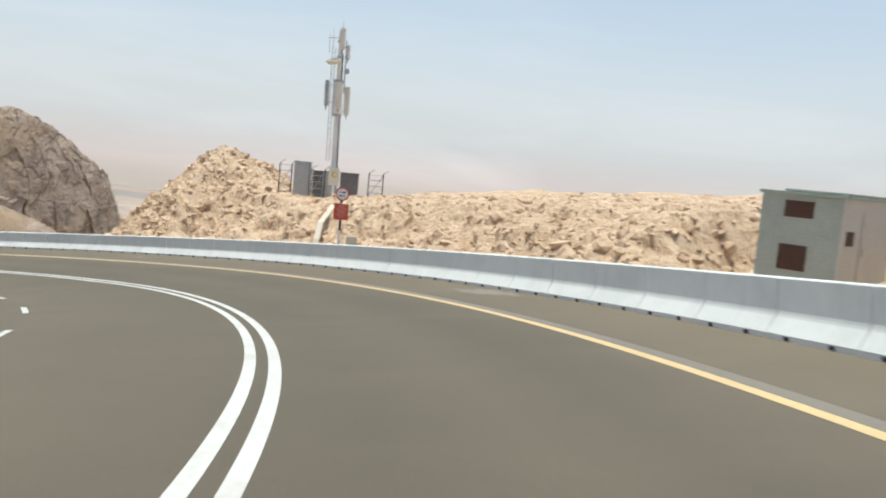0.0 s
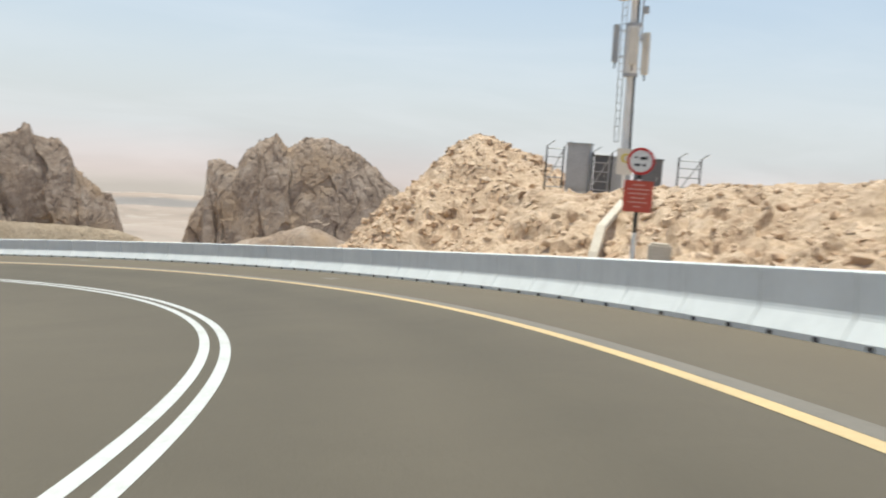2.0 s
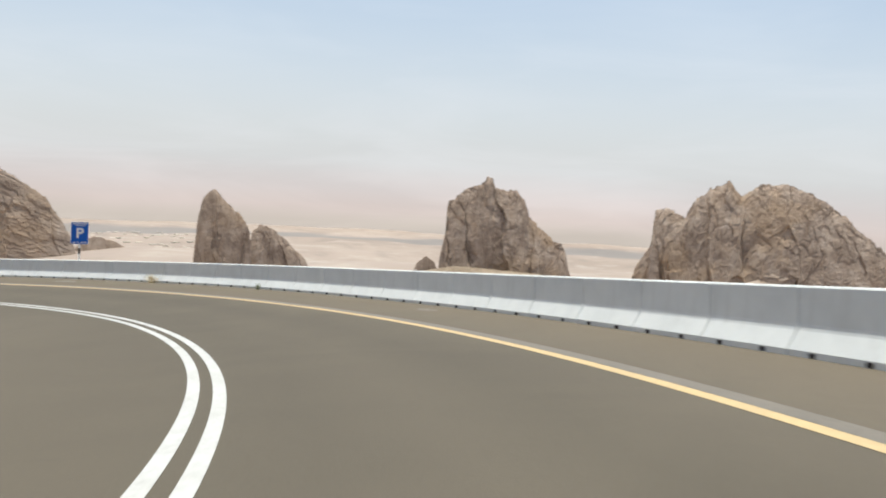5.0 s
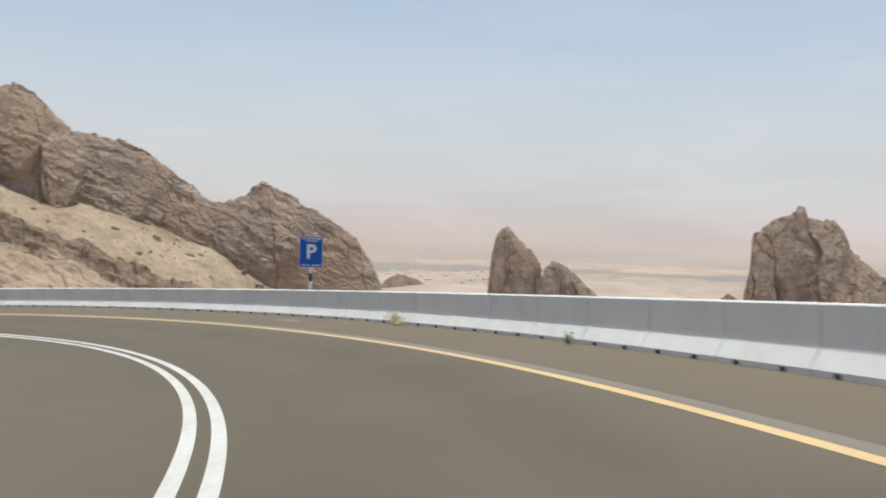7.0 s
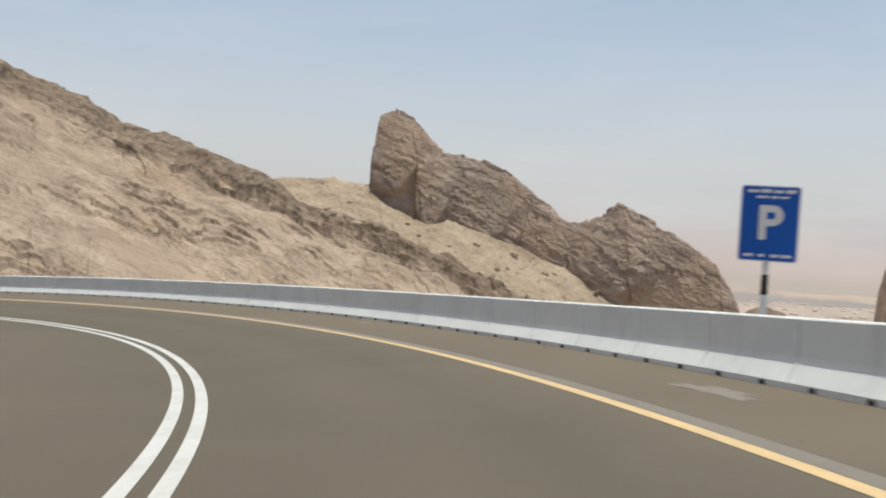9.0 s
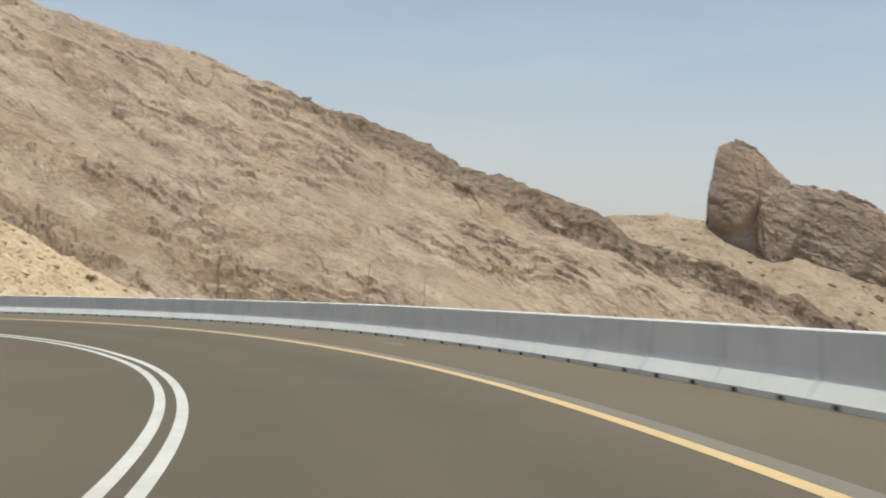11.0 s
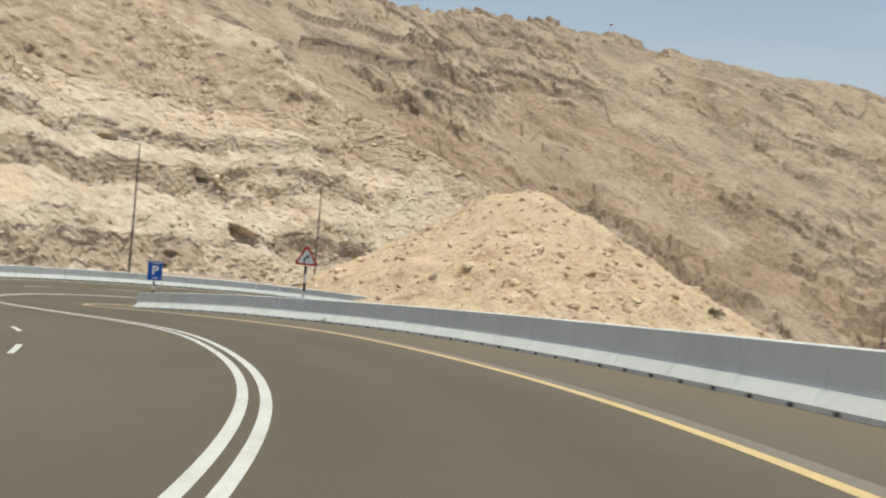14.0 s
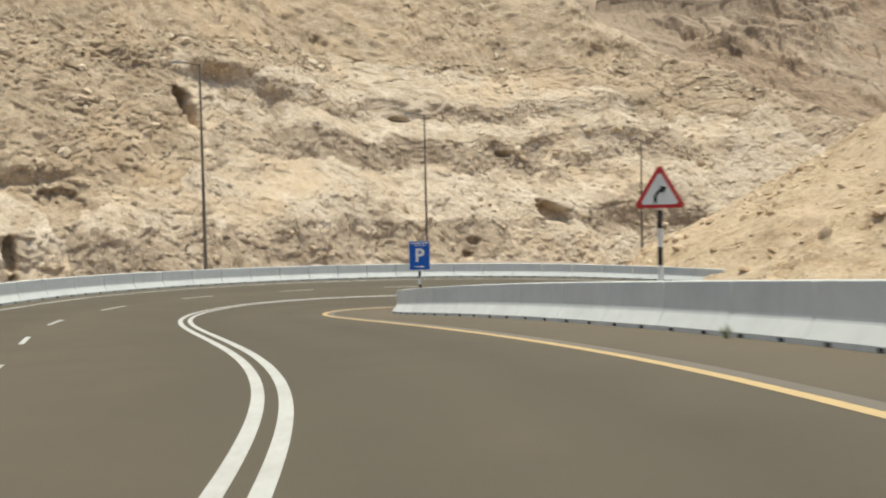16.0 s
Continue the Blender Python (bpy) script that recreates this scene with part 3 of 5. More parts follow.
def haze_mat():
    """Hazy distance: sand colour low down, thinning out to open sky above."""
    m = bpy.data.materials.new("hazy_distance")
    m.use_nodes = True
    t = m.node_tree
    t.nodes.clear()
    o = t.nodes.new("ShaderNodeOutputMaterial")
    e = t.nodes.new("ShaderNodeEmission")
    tr = t.nodes.new("ShaderNodeBsdfTransparent")
    mx = t.nodes.new("ShaderNodeMixShader")
    g = t.nodes.new("ShaderNodeNewGeometry")
    sep = t.nodes.new("ShaderNodeSeparateXYZ")
    t.links.new(g.outputs["Position"], sep.inputs[0])
    n = noise_node(t, coords(t, (0.0017, 0.0017, 0.017)), 1.0, 4, 0.5)
    h = mathn(t, "DIVIDE", mathn(t, "ADD", sep.outputs["Z"], mathn(t, "MULTIPLY", n, 35.0)), 1810.0)
    col = ramp(t, mathn(t, "ADD", h, 0.1), [(0.02, hexc(200, 187, 179)), (0.055, hexc(213, 197, 193)), (0.09, hexc(215, 203, 202)), (0.16, hexc(212, 210, 213)), (0.9, hexc(190, 208, 230))])
    fac = ramp(t, mathn(t, "ADD", h, 0.1), [(0.02, (0.15, 0.15, 0.15, 1)), (0.3, (0.3, 0.3, 0.3, 1)), (1.0, (1, 1, 1, 1))])
    wisp = noise_node(t, coords(t, (0.0009, 0.0009, 0.0046), (0.12, 0.05, 0)), 1.0, 4, 0.55, 0.5)
    wisp = ramp(t, wisp, [(0.42, (0, 0, 0, 1)), (0.75, (0.15, 0.15, 0.15, 1))])
    fac = mathn(t, "MAXIMUM", mathn(t, "SUBTRACT", fac, wisp), 0.0)
    t.links.new(col, e.inputs[0])
    e.inputs[1].default_value = 1.12
    t.links.new(fac, mx.inputs[0])
    t.links.new(e.outputs[0], mx.inputs[1])
    t.links.new(tr.outputs[0], mx.inputs[2])
    t.links.new(mx.outputs[0], o.inputs[0])
    return m


hz = np.linspace(-270, 1670, 22)
P = np.stack([np.stack([CX + 3410 * np.cos(az), CY + 3410 * np.sin(az), np.full_like(az, z)], -1) for z in hz], 0)
backdrop = tagged(new("backdrop", grid_mesh("backdrop", P, haze_mat())), "pinkish desert haze along the horizon", "backdrop", kind="structure")
backdrop.visible_shadow = False


# ---- crags, mountain, berm, spoil heap, cliff ----
def crag(name, centre, yaw, profile, depth, base, mat, label, nu=420, nv=190, rough=1.0, blocks=(), seed=1, cell=1.0, dip=0.22, split=1.0, broad=1.25, fine=1.0):
    """A free-standing crag. profile: (across, top) pairs in metres, seen along the direction yaw; depth: half its thickness."""
    pu, pz = np.array(profile).T
    u = np.linspace(pu[0], pu[-1], nu)
    order = np.argsort(pu, kind="stable")
    top = np.interp(u, pu[order], pz[order])
    ph = np.concatenate([np.linspace(0.0, 1.75, nv - 24), np.linspace(1.8, math.pi, 24)])
    fullness = np.clip((top - base) / (top.max() - base), 0.02, 1)
    across = -np.cos(ph)[None]
    H = (top - base)[:, None] * (1 - np.abs(across) ** 1.9)
    V = across * depth * (0.35 + 0.65 * fullness[:, None])
    L = np.stack([np.repeat(u[:, None], nv, 1), V, base + H], -1)
    side = np.sin(ph)[None]
    k = np.clip(H / (top.max() - base) * 3, 0, 1) * rough * cell
    wob = fbm(L / (cell * 14.0), 4, 0.55, seed + 2)[..., None] * np.array([0.5, 0.5, 0.3])
    big = fbm(L / np.array([cell * 30.0, cell * 30.0, cell * 60.0]), 3, 0.5, seed + 8)
    # upright slabs, split by clefts, with broken flat faces and thin beds near the top
    lean = L[..., 0] + 0.16 * L[..., 2] + cell * 6.0 * fbm(L / (cell * 40.0), 3, 0.5, seed + 2)
    col = np.stack([lean, L[..., 1], L[..., 2]], -1) / cell
    slab = col / np.array([19.0 * broad, 150.0, 420.0])
    f1 = facets(slab, seed, 0.95, 1.6)
    f2 = facets(col / np.array([9.0 * broad, 14.0, 24.0]) + 0.6 * wob, seed + 1, 0.95, 1.3)
    f3 = facets(L / (cell * np.array([4.2, 4.2, 6.5])) + wob, seed + 2)
    f4 = facets(L / (cell * np.array([1.9, 1.9, 1.7])) + 2 * wob, seed + 3)
    if dip > 0.4:
        tilted = np.stack([lean, L[..., 1], L[..., 2] + dip * L[..., 0]], -1) / cell
        f2 = 1.5 * facets(tilted / np.array([38.0, 16.0, 9.0]) + 0.6 * wob, seed + 1, 0.95, 1.3)
        f3 = facets(tilted / np.array([12.0, 5.0, 3.2]) + wob, seed + 2)
    rel = H / (top.max() - base)
    upper = smooth(rel, 0.5, 0.85) if dip < 0.4 else 0.75 + 0 * rel
    zp = (L[..., 2] + dip * L[..., 0]) / (cell * 6.5) + 0.8 * f1 + 0.8 * fbm(L / (cell * 12.0), 4, 0.55, seed + 6)
    beds = 0.5 - (zp - np.floor(zp))
    gap = cells(slab, seed, 0.95)[1]
    cleft = (1 - smooth(gap, 0.0, 0.05)) * smooth(fbm(L / (cell * 34.0), 3, 0.5, seed + 5), -0.1, 0.3)
    lump = 2.2 * big + 2.6 * f1 + 0.6 * f2 + fine * ((0.22 + 0.25 * upper) * f3 + 0.16 * f4) + (0.55 if dip < 0.4 else 1.3) * upper * beds - 2.6 * split * cleft
    for cu0, cz0, ru0, rz0, push in blocks:
        d = np.hypot((L[..., 0] - cu0) / ru0, (L[..., 2] - cz0) / rz0)
        lump = lump + push * (1 - smooth(d, 0.75, 1.0)) * (V < 0)
    L[..., 1] += np.sign(V) * k * lump * (1 - side ** 8)
    L[..., 0] += 0.5 * k * fbm(L / (cell * 5.0), 3, 0.55, seed + 9)
    L[..., 2] += k * (0.7 * fbm(L / (cell * 6.0), 4, 0.6, seed + 4) + 1.2 * f3 + 1.4 * f2 + 0.4 * f4) * (0.08 + 0.92 * side ** 8)
    a = radians(yaw)
    rx, ry = math.sin(a), -math.cos(a)
    fx, fy = math.cos(a), math.sin(a)
    W = np.stack([centre[0] + rx * L[..., 0] + fx * L[..., 1], centre[1] + ry * L[..., 0] + fy * L[..., 1], L[..., 2]], -1)
    return tagged(new(name, grid_mesh(name, W, mat, False)), label, "rock")


crag("rock_crag", (-479.0, 471.2), 136.6, [(-80, -100), (-76.6, -72.7), (-71.5, -53.1), (-61.9, -37.5), (-60.1, -12), (-54, -9.4), (-40.1, -15.4), (-32.7, -1.3), (-13.3, 11.6), (-3.2, 1.1), (8.8, 9.7), (25.8, 9.8), (43.3, 4.9), (61.6, -8.6), (80.1, -23.4), (89.8, -34.2), (98.8, -61.8), (106, -100)],
     38, -110, ROCK_FAR, "broad brown double-humped rock crag above the desert", seed=11)
crag("rock_crag", (-646.0, 366.1), 152.3, [(-52, -100), (-46.5, -82.6), (-45.5, -61.3), (-41.3, -39.9), (-41, -17.5), (-26, -3.8), (-14.6, -0.6), (-9.5, 5.4), (-6, 5.4), (-2.8, -2.1), (16, -4), (22.8, -12.9), (25.9, -23.4), (42, -38.7), (57.1, -51.7), (63.5, -73.5), (70, -100)],
     30, -110, ROCK_FAR, "tall brown rock tower with a knob on its top", nu=320, seed=23)
crag("outcrop", (-425.4, 443.9), 134.8, [(-75, -90), (-57.9, -68), (-47.5, -63), (-31.4, -60), (-20.9, -56), (-6.6, -51), (2.9, -53), (14.8, -58), (26.7, -63), (34.7, -68), (50, -90)],
     26, -95, ROCK_FAR, "low brown broken outcrop at the foot of a crag", 120, 70, 0.5, seed=13, cell=0.5)
crag("scree_cone", (-621.2, 337.5), 153.3, [(-95, -95), (-72.6, -80.1), (-58, -75.4), (-39.3, -69.6), (-16.2, -64.6), (11.9, -65.8), (40.8, -66.8), (70.4, -70), (87.8, -76), (105, -95)],
     24, -100, TALUS, "tan scree fan against the foot of a rock tower", 140, 60, 0.5, seed=15, cell=0.5)
crag("boulder", (-670.1, 315.4), 156.9, [(-11.7, -76), (-7.6, -65.7), (-1, -59.6), (6.3, -64.8), (11.5, -76)], 9, -95, ROCK_FAR, "brown boulder beside a rock tower", 40, 30, 0.7, seed=5, cell=0.5)
crag("rock_crag", (-655.3, 147.4), 170.5, [(-24, -90), (-20.1, -66.3), (-17.8, -35), (-14.1, -20.4), (-7.3, -14), (2.5, -24), (13.1, -34), (18.8, -44.1), (21.1, -64.7), (24, -90)],
     16, -100, ROCK_FAR, "sharp pointed brown rock fin", 160, 120, 0.8, seed=31, cell=0.7)
crag("rock_crag", (-668.2, 185.7), 167.3, [(-19, -90), (-16.9, -66.7), (-14.3, -45.2), (-7.3, -39.5), (1.2, -42.5), (14.2, -53.9), (26.2, -64.9), (34, -90)],
     14, -100, ROCK_FAR, "low slanting brown rock fin beside a taller one", 140, 100, 0.8, seed=37, cell=0.6)


def ridge_table(table, a):
    t = np.array(table)
    return np.interp(a, t[:, 0], t[:, 1])


# far ridge with an upright rock head
crag("ridge", (-828.0, -120.5), 192.0, [(-200, -20), (-170, 6), (-166.5, 40), (-167, 70), (-164.5, 86), (-157, 93), (-148, 95.5), (-138, 91), (-126.2, 82), (-115, 68), (-103.2, 57.2), (-82, 52), (-60.1, 48.3), (-38.2, 38.4), (-15.8, 21.6), (12.3, 0), (28.3, -2.5), (48.6, 7), (60.9, 18.4), (80.1, 7.8), (96.4, 1.2), (124, -15.2), (146.3, -31.9), (163.7, -51.6), (176.8, -82.3), (186, -110)],
     42, -115, ROCK_RIDGE, "long brown rock ridge with an upright rounded head", 520, 150, 1.0, [(-146, 52, 27, 44, 9), (-108, 20, 18, 40, 12), (-60, 10, 30, 40, 4), (60, -30, 40, 40, 5)], seed=41, dip=0.5, split=0.5, broad=2.0, fine=0.8)
crag("boulder", (-943.5, 68.6), 178.5, [(-30, -105), (-25.1, -93.5), (-10.6, -75), (1.3, -69.9), (19.4, -74.3), (44, -90.6), (52, -105)], 16, -125, ROCK_FAR, "low brown rock outcrop at the foot of a ridge", 50, 30, 0.7, seed=6, cell=0.6)

# the mountainside: a long tilted slope that rises to a crest
MX, MY, MZ = -78.0, 25.0, -10.5
CREST = [(184, -7.6), (188, -6.2), (191.4, -5.0), (195.3, -3.2), (198.5, -1.9), (201.6, -0.75), (205, 0.45), (208, 1.2), (211, 2.6), (214.6, 3.9), (218, 5.1), (221, 6.0), (225, 7.5), (231, 9.25), (237.7, 11.2), (242, 11.75), (246, 12.9), (250, 13.4), (252, 14.2), (256, 14.5), (261, 14.9), (270, 15.2), (285, 16.5), (300, 17)]
REACH = [(184, 600), (196, 640), (210, 680), (220, 840), (240, 900), (255, 900), (300, 860)]
FOOT = [(184, 330), (196, 300), (215, 250), (232, 140), (245, 120), (250, 128), (256, 148), (262, 160), (270, 172), (300, 190)]
FOOTZ = [(184, -75), (196, -62), (210, -50), (220, -34), (232, -16), (245, -11), (250, -9), (256, -4), (262, 0), (270, 4), (300, 10)]
GROW = [(184, 1.0), (196, 1.1), (210, 1.6), (220, 2.0), (232, 1.35), (242, 1.05), (255, 0.85), (300, 0.8)]
ma = np.concatenate([np.linspace(184, 276, 1000), np.linspace(276.6, 300, 30)])
mt = np.concatenate([np.linspace(-0.03, 0.2, 150), np.linspace(0.203, 1.0, 260), np.linspace(1.01, 1.35, 12)])
A, Tm = np.meshgrid(ma, mt, indexing="ij")
D0, D1 = ridge_table(FOOT, A), ridge_table(REACH, A)
Rm = D0 + (D1 - D0) * Tm
zc = D1 * np.tan(np.radians(ridge_table(CREST, A) + 0.22 * smooth(A, 200, 210) * (1 - smooth(A, 240, 248))))
z0 = ridge_table(FOOTZ, A)
tc = np.clip(Tm, 0, 1)
Zm = z0 + (zc - z0) * tc ** ridge_table(GROW, A) - (500 + 1000 * (1 - smooth(A, 234, 242))) * np.clip(-Tm, 0, 1) - 260 * np.clip(Tm - 1, 0, 1)
X, Y = MX + Rm * np.cos(np.radians(A)), MY + Rm * np.sin(np.radians(A))
P = np.stack([X, Y, Zm], -1)
plain_z = Zm.copy()
size = np.clip(Rm / 500, 0.6, 1.4)
# beds of rock dip along the slope: long low steps across it
n1 = fbm(P / 70.0, 4, 0.5, 2)
rise = np.degrees(np.arctan2(plain_z, Rm))
Q = np.stack([(A - 240) * 10.6 + 2 * n1, (rise - 0.4 * (A - 240)) * 10.6 + 3 * n1, 0 * A], -1)
Q2 = Q[..., :2]
qw = 0.5 * np.stack([fbm(Q / 20.0, 3, 0.5, 27), fbm(Q / 20.0, 3, 0.5, 28)], -1)
outcrop = smooth(fbm(Q / np.array([80.0, 36.0, 1.0]), 4, 0.6, 17), -0.15, 0.4)
f1 = facets(Q2 / np.array([58.0, 13.0]) + qw, 7)
f2 = facets(Q2 / np.array([20.0, 6.0]) + 1.5 * qw, 19)
f3 = facets(Q2 / np.array([7.0, 2.8]) + 2.5 * qw, 29)
f4 = facets(Q2 / np.array([2.4, 1.5]) + 4 * qw, 30)
step = fbm(np.stack([A * 0.5, Q[..., 1] / 12, 0 * A], -1), 2, 0.5, 13)
live = smooth(Tm, -0.06, 0.05)
foot = (1 - smooth(Tm, 0.08, 0.26)) * smooth(A, 214, 232)
gully = fbm(np.stack([Q2[..., 0] / 110.0, Q2[..., 1] / 24.0, 0 * A], -1), 3, 0.5, 45, True)
Zm = Zm + (5.0 * n1 * (1 - 0.6 * smooth(Tm, 0.85, 1.0)) + (0.9 + 1.2 * outcrop) * f1 + (0.25 + 0.75 * outcrop) * f2 + (0.12 + 0.3 * outcrop + 0.2 * foot) * f3 + (0.1 + 0.1 * foot) * f4 + 0.6 * step - 1.6 * smooth(gully, 0.7, 1.3)) * size * live
# short broken ledges where harder beds come to the surface
ph = Q[..., 1] / 8 + 1.6 * fbm(Q / 120.0, 3, 0.5, 33) + 0.7 * fbm(Q / np.array([32.0, 10.0, 1.0]), 4, 0.6, 35)
saw = ph - np.floor(ph)
hard = smooth(fbm(Q / np.array([80.0, 25.0, 1.0]) + 3.1, 4, 0.6, 37), 0.05, 0.4) * live * (1 - smooth(Tm, 0.93, 0.99))
Zm = Zm + 3.5 * hard * size * (smooth(saw, 0.0, 0.16) - saw)
# riser faces take the darker rock, which carries painted gap shade
riser = (saw < 0.11) & (hard > 0.35) & (fbm(Q / np.array([22.0, 6.0, 1.0]), 3, 0.6, 39) > 0.02)
# dark broken ledges along the crest, and a second bed below it
rag = fbm(P / 24.0, 2, 0.5, 21)
low = smooth(-A, -238, -226)
edge = 0.875 + 0.012 * fbm(np.stack([A * 0.8, 0 * A, 0 * A], -1), 3, 0.6, 23)
block = np.clip(0.85 + 0.8 * rag, 0.5, 1.3)
crest_band = smooth(Tm - edge, 0.0, 0.012) * low
Zm = Zm - 6.0 * low * smooth(Tm, 0.6, 0.9) + 7.0 * crest_band * block
edge2 = 0.79 + (A - 212) * 0.004 + 0.014 * fbm(np.stack([A * 0.7, 0 * A + 5, 0 * A], -1), 3, 0.6, 25)
band2 = smooth(Tm - edge2, 0.0, 0.01) * (1 - smooth(Tm - edge2, 0.025, 0.06)) * smooth(-A, -228, -214)
Zm = Zm + 6.0 * band2 * np.clip(block, 0.2, 1.1)
# two long thin beds high over the cutting
band3 = 0 * A
for e3, lean3, a0, a1 in ((0.216, 0.009, 262.5, 273), (0.158, 0.0015, 262, 272)):
    e3 = e3 + lean3 * (A - 264) + 0.004 * rag
    band3 = np.maximum(band3, smooth(Tm - e3, 0.0, 0.004) * (1 - smooth(Tm - e3, 0.008, 0.02)) * smooth(A, a0 - 1, a0) * (1 - smooth(A, a1, a1 + 1)) * (rag > -0.45))
Zm = Zm + 3.2 * band3
ledge = ((crest_band * block > 0.45) & (Tm < 0.999)) | (band2 * block > 0.4) | (band3 > 0.5)
brown = fbm(Q / np.array([60.0, 15.0, 1.0]), 5, 0.6, 47) + 0.9 * foot - 0.62
clump = fbm(Q / np.array([16.0, 4.5, 1.0]) + 7.7, 4, 0.6, 49) * (0.4 + 0.6 * outcrop) > 0.72
ledge_kind = np.where(ledge, 1, np.where(riser | clump, 2, np.where(brown > 0, 3, 0)))
ledge_kind = np.where((Tm + 0.02 * rag < 0.012) & (A > 238), 4, ledge_kind)
P = np.stack([X, Y, MZ + Zm], -1)
CRESTP = P.copy()
me = add_vectors(grid_mesh("mountainside", P, [ROCK_SLOPE, ROCK_BAND, ROCK_RISER, ROCK_BROWN, ROCK_SPILL], False, ledge_kind), "bed", np.stack([0.36 * Q[..., 0], 1.1 * Q[..., 1], 0.5 * (Zm - plain_z)], -1))
tagged(new("mountainside", me), "tan and brown bare rocky mountainside rising to a crest", "mountain", kind="structure")
# sandy apron below the far ridge
APRON = [(180, -7.2), (185.3, -4.2), (189.8, -1.9), (194.3, 0.1), (198.3, 0.9), (200.8, 1.1), (203.5, 2.5), (206.2, 2.85), (209.1, 2.5), (212, 2.2), (218, 1.5)]
aa = np.linspace(180, 218, 300)
at = np.linspace(0, 1.25, 120)
A, Tm = np.meshgrid(aa, at, indexing="ij")
zc = 775 * np.tan(np.radians(ridge_table(APRON, A)))
Rm = 560 + 215 * Tm
Zm = zc - np.maximum(1 - Tm, 0) * 70 - 30 * np.maximum(Tm - 1, 0)
P = np.stack([MX + Rm * np.cos(np.radians(A)), MY + Rm * np.sin(np.radians(A)), MZ + Zm], -1)
aw = 0.4 * fbm(P / 20.0, 3, 0.5, 83)[..., None]
P[..., 2] += 3.0 * fbm(P / 45.0, 4, 0.5, 81) + 1.1 * facets(P[..., :2] / 16.0 + aw, 82) + 0.6 * facets(P[..., :2] / 6.0 + 2 * aw, 84)
APRONP = P.copy()
tagged(new("sandy_apron", grid_mesh("sandy_apron", P, TALUS)), "tan sandy scree slope below a far rock ridge", "slope", kind="structure")


def rock_verts(rng, subdiv=1):
    bm = bmesh.new()
    bmesh.ops.create_icosphere(bm, subdivisions=subdiv, radius=1.0)
    V = np.array([v.co[:] for v in bm.verts])
    F = [[v.index for v in f.verts] for f in bm.faces]
    bm.free()
    V = V * (1 + rng.uniform(-0.28, 0.2, (len(V), 1)))
    for _ in range(3):
        n = rng.normal(size=3)
        n /= np.linalg.norm(n)
        d = V @ n
        lim = rng.uniform(0.35, 0.7)
        V = V - np.outer(np.maximum(d - lim, 0), n)
    return V, F


def scatter_rocks(name, places, sizes, mat, label, seed=3, flat=0.7, subdiv=1):
    """Loose rocks, too many to count, as one object."""
    rng = np.random.default_rng(seed)
    protos = [rock_verts(rng, subdiv) for _ in range(12)]
    allv, allf, n = [], [], 0
    for p, s in zip(places, sizes):
        V, F = protos[rng.integers(12)]
        a = rng.uniform(0, 6.283)
        sc = np.array([rng.uniform(0.8, 1.35), rng.uniform(0.7, 1.1), rng.uniform(0.5, 0.95) * flat / 0.7]) * s
        W = V * sc
        tilt = Euler((rng.normal() * 0.35, rng.normal() * 0.35, a)).to_matrix()
        W = W @ np.array(tilt).T + np.asarray(p)
        allv.append(W)
        allf.extend([[i + n for i in f] for f in F])
        n += len(V)
    me = mesh_from(name, np.concatenate(allv), allf, mat)
    return tagged(new(name, me), label, "rocks", kind="stuff")


arng = np.random.default_rng(17)
places, sizes = [], []
for _ in range(1400):
    i, j = arng.integers(5, 290), arng.integers(10, 96)
    places.append(APRONP[i, j])
    sizes.append(min(4.5, 0.5 * arng.pareto(1.7) + 0.6))
scatter_rocks("scree_rocks", places, sizes, ROCK_FAR, "brown rocks strewn over a far sandy scree slope", 9)

# a town far out on the plain
trng = np.random.default_rng(71)
tv, tf = [], []
for _ in range(170):
    a, r = radians(trng.uniform(166.5, 181.0)), trng.uniform(2000, 2750)
    cx, cy = CX + r * math.cos(a), CY + r * math.sin(a)
    w, d, h, turn = trng.uniform(8, 20), trng.uniform(8, 22), trng.uniform(0.5, 2.5), trng.uniform(0, 3.14)
    z = float(valley_floor(np.array(cx), np.array(cy))) - 3
    k = len(tv)
    for z2 in (z, z + 3 + h):
        for u, v in ((-w, -d), (w, -d), (w, d), (-w, d)):
            tv.append((cx + 0.5 * (u * math.cos(turn) - v * math.sin(turn)), cy + 0.5 * (u * math.sin(turn) + v * math.cos(turn)), z2))
    tf += [(k + 4, k + 5, k + 6, k + 7), (k, k + 1, k + 5, k + 4), (k + 1, k + 2, k + 6, k + 5), (k + 2, k + 3, k + 7, k + 6), (k + 3, k, k + 4, k + 7)]
tagged(new("far_town", mesh_from("far_town", tv, tf, SPILL_PALE)), "pale low buildings of a far town on the plain", "buildings", kind="stuff")

# rubble berm beyond the barrier, rising to a plateau and a rocky mound
bs = np.arange(-30, 80, 0.2)
bl = np.concatenate([np.arange(2.75, 22, 0.16), np.linspace(22.4, 46, 30)])


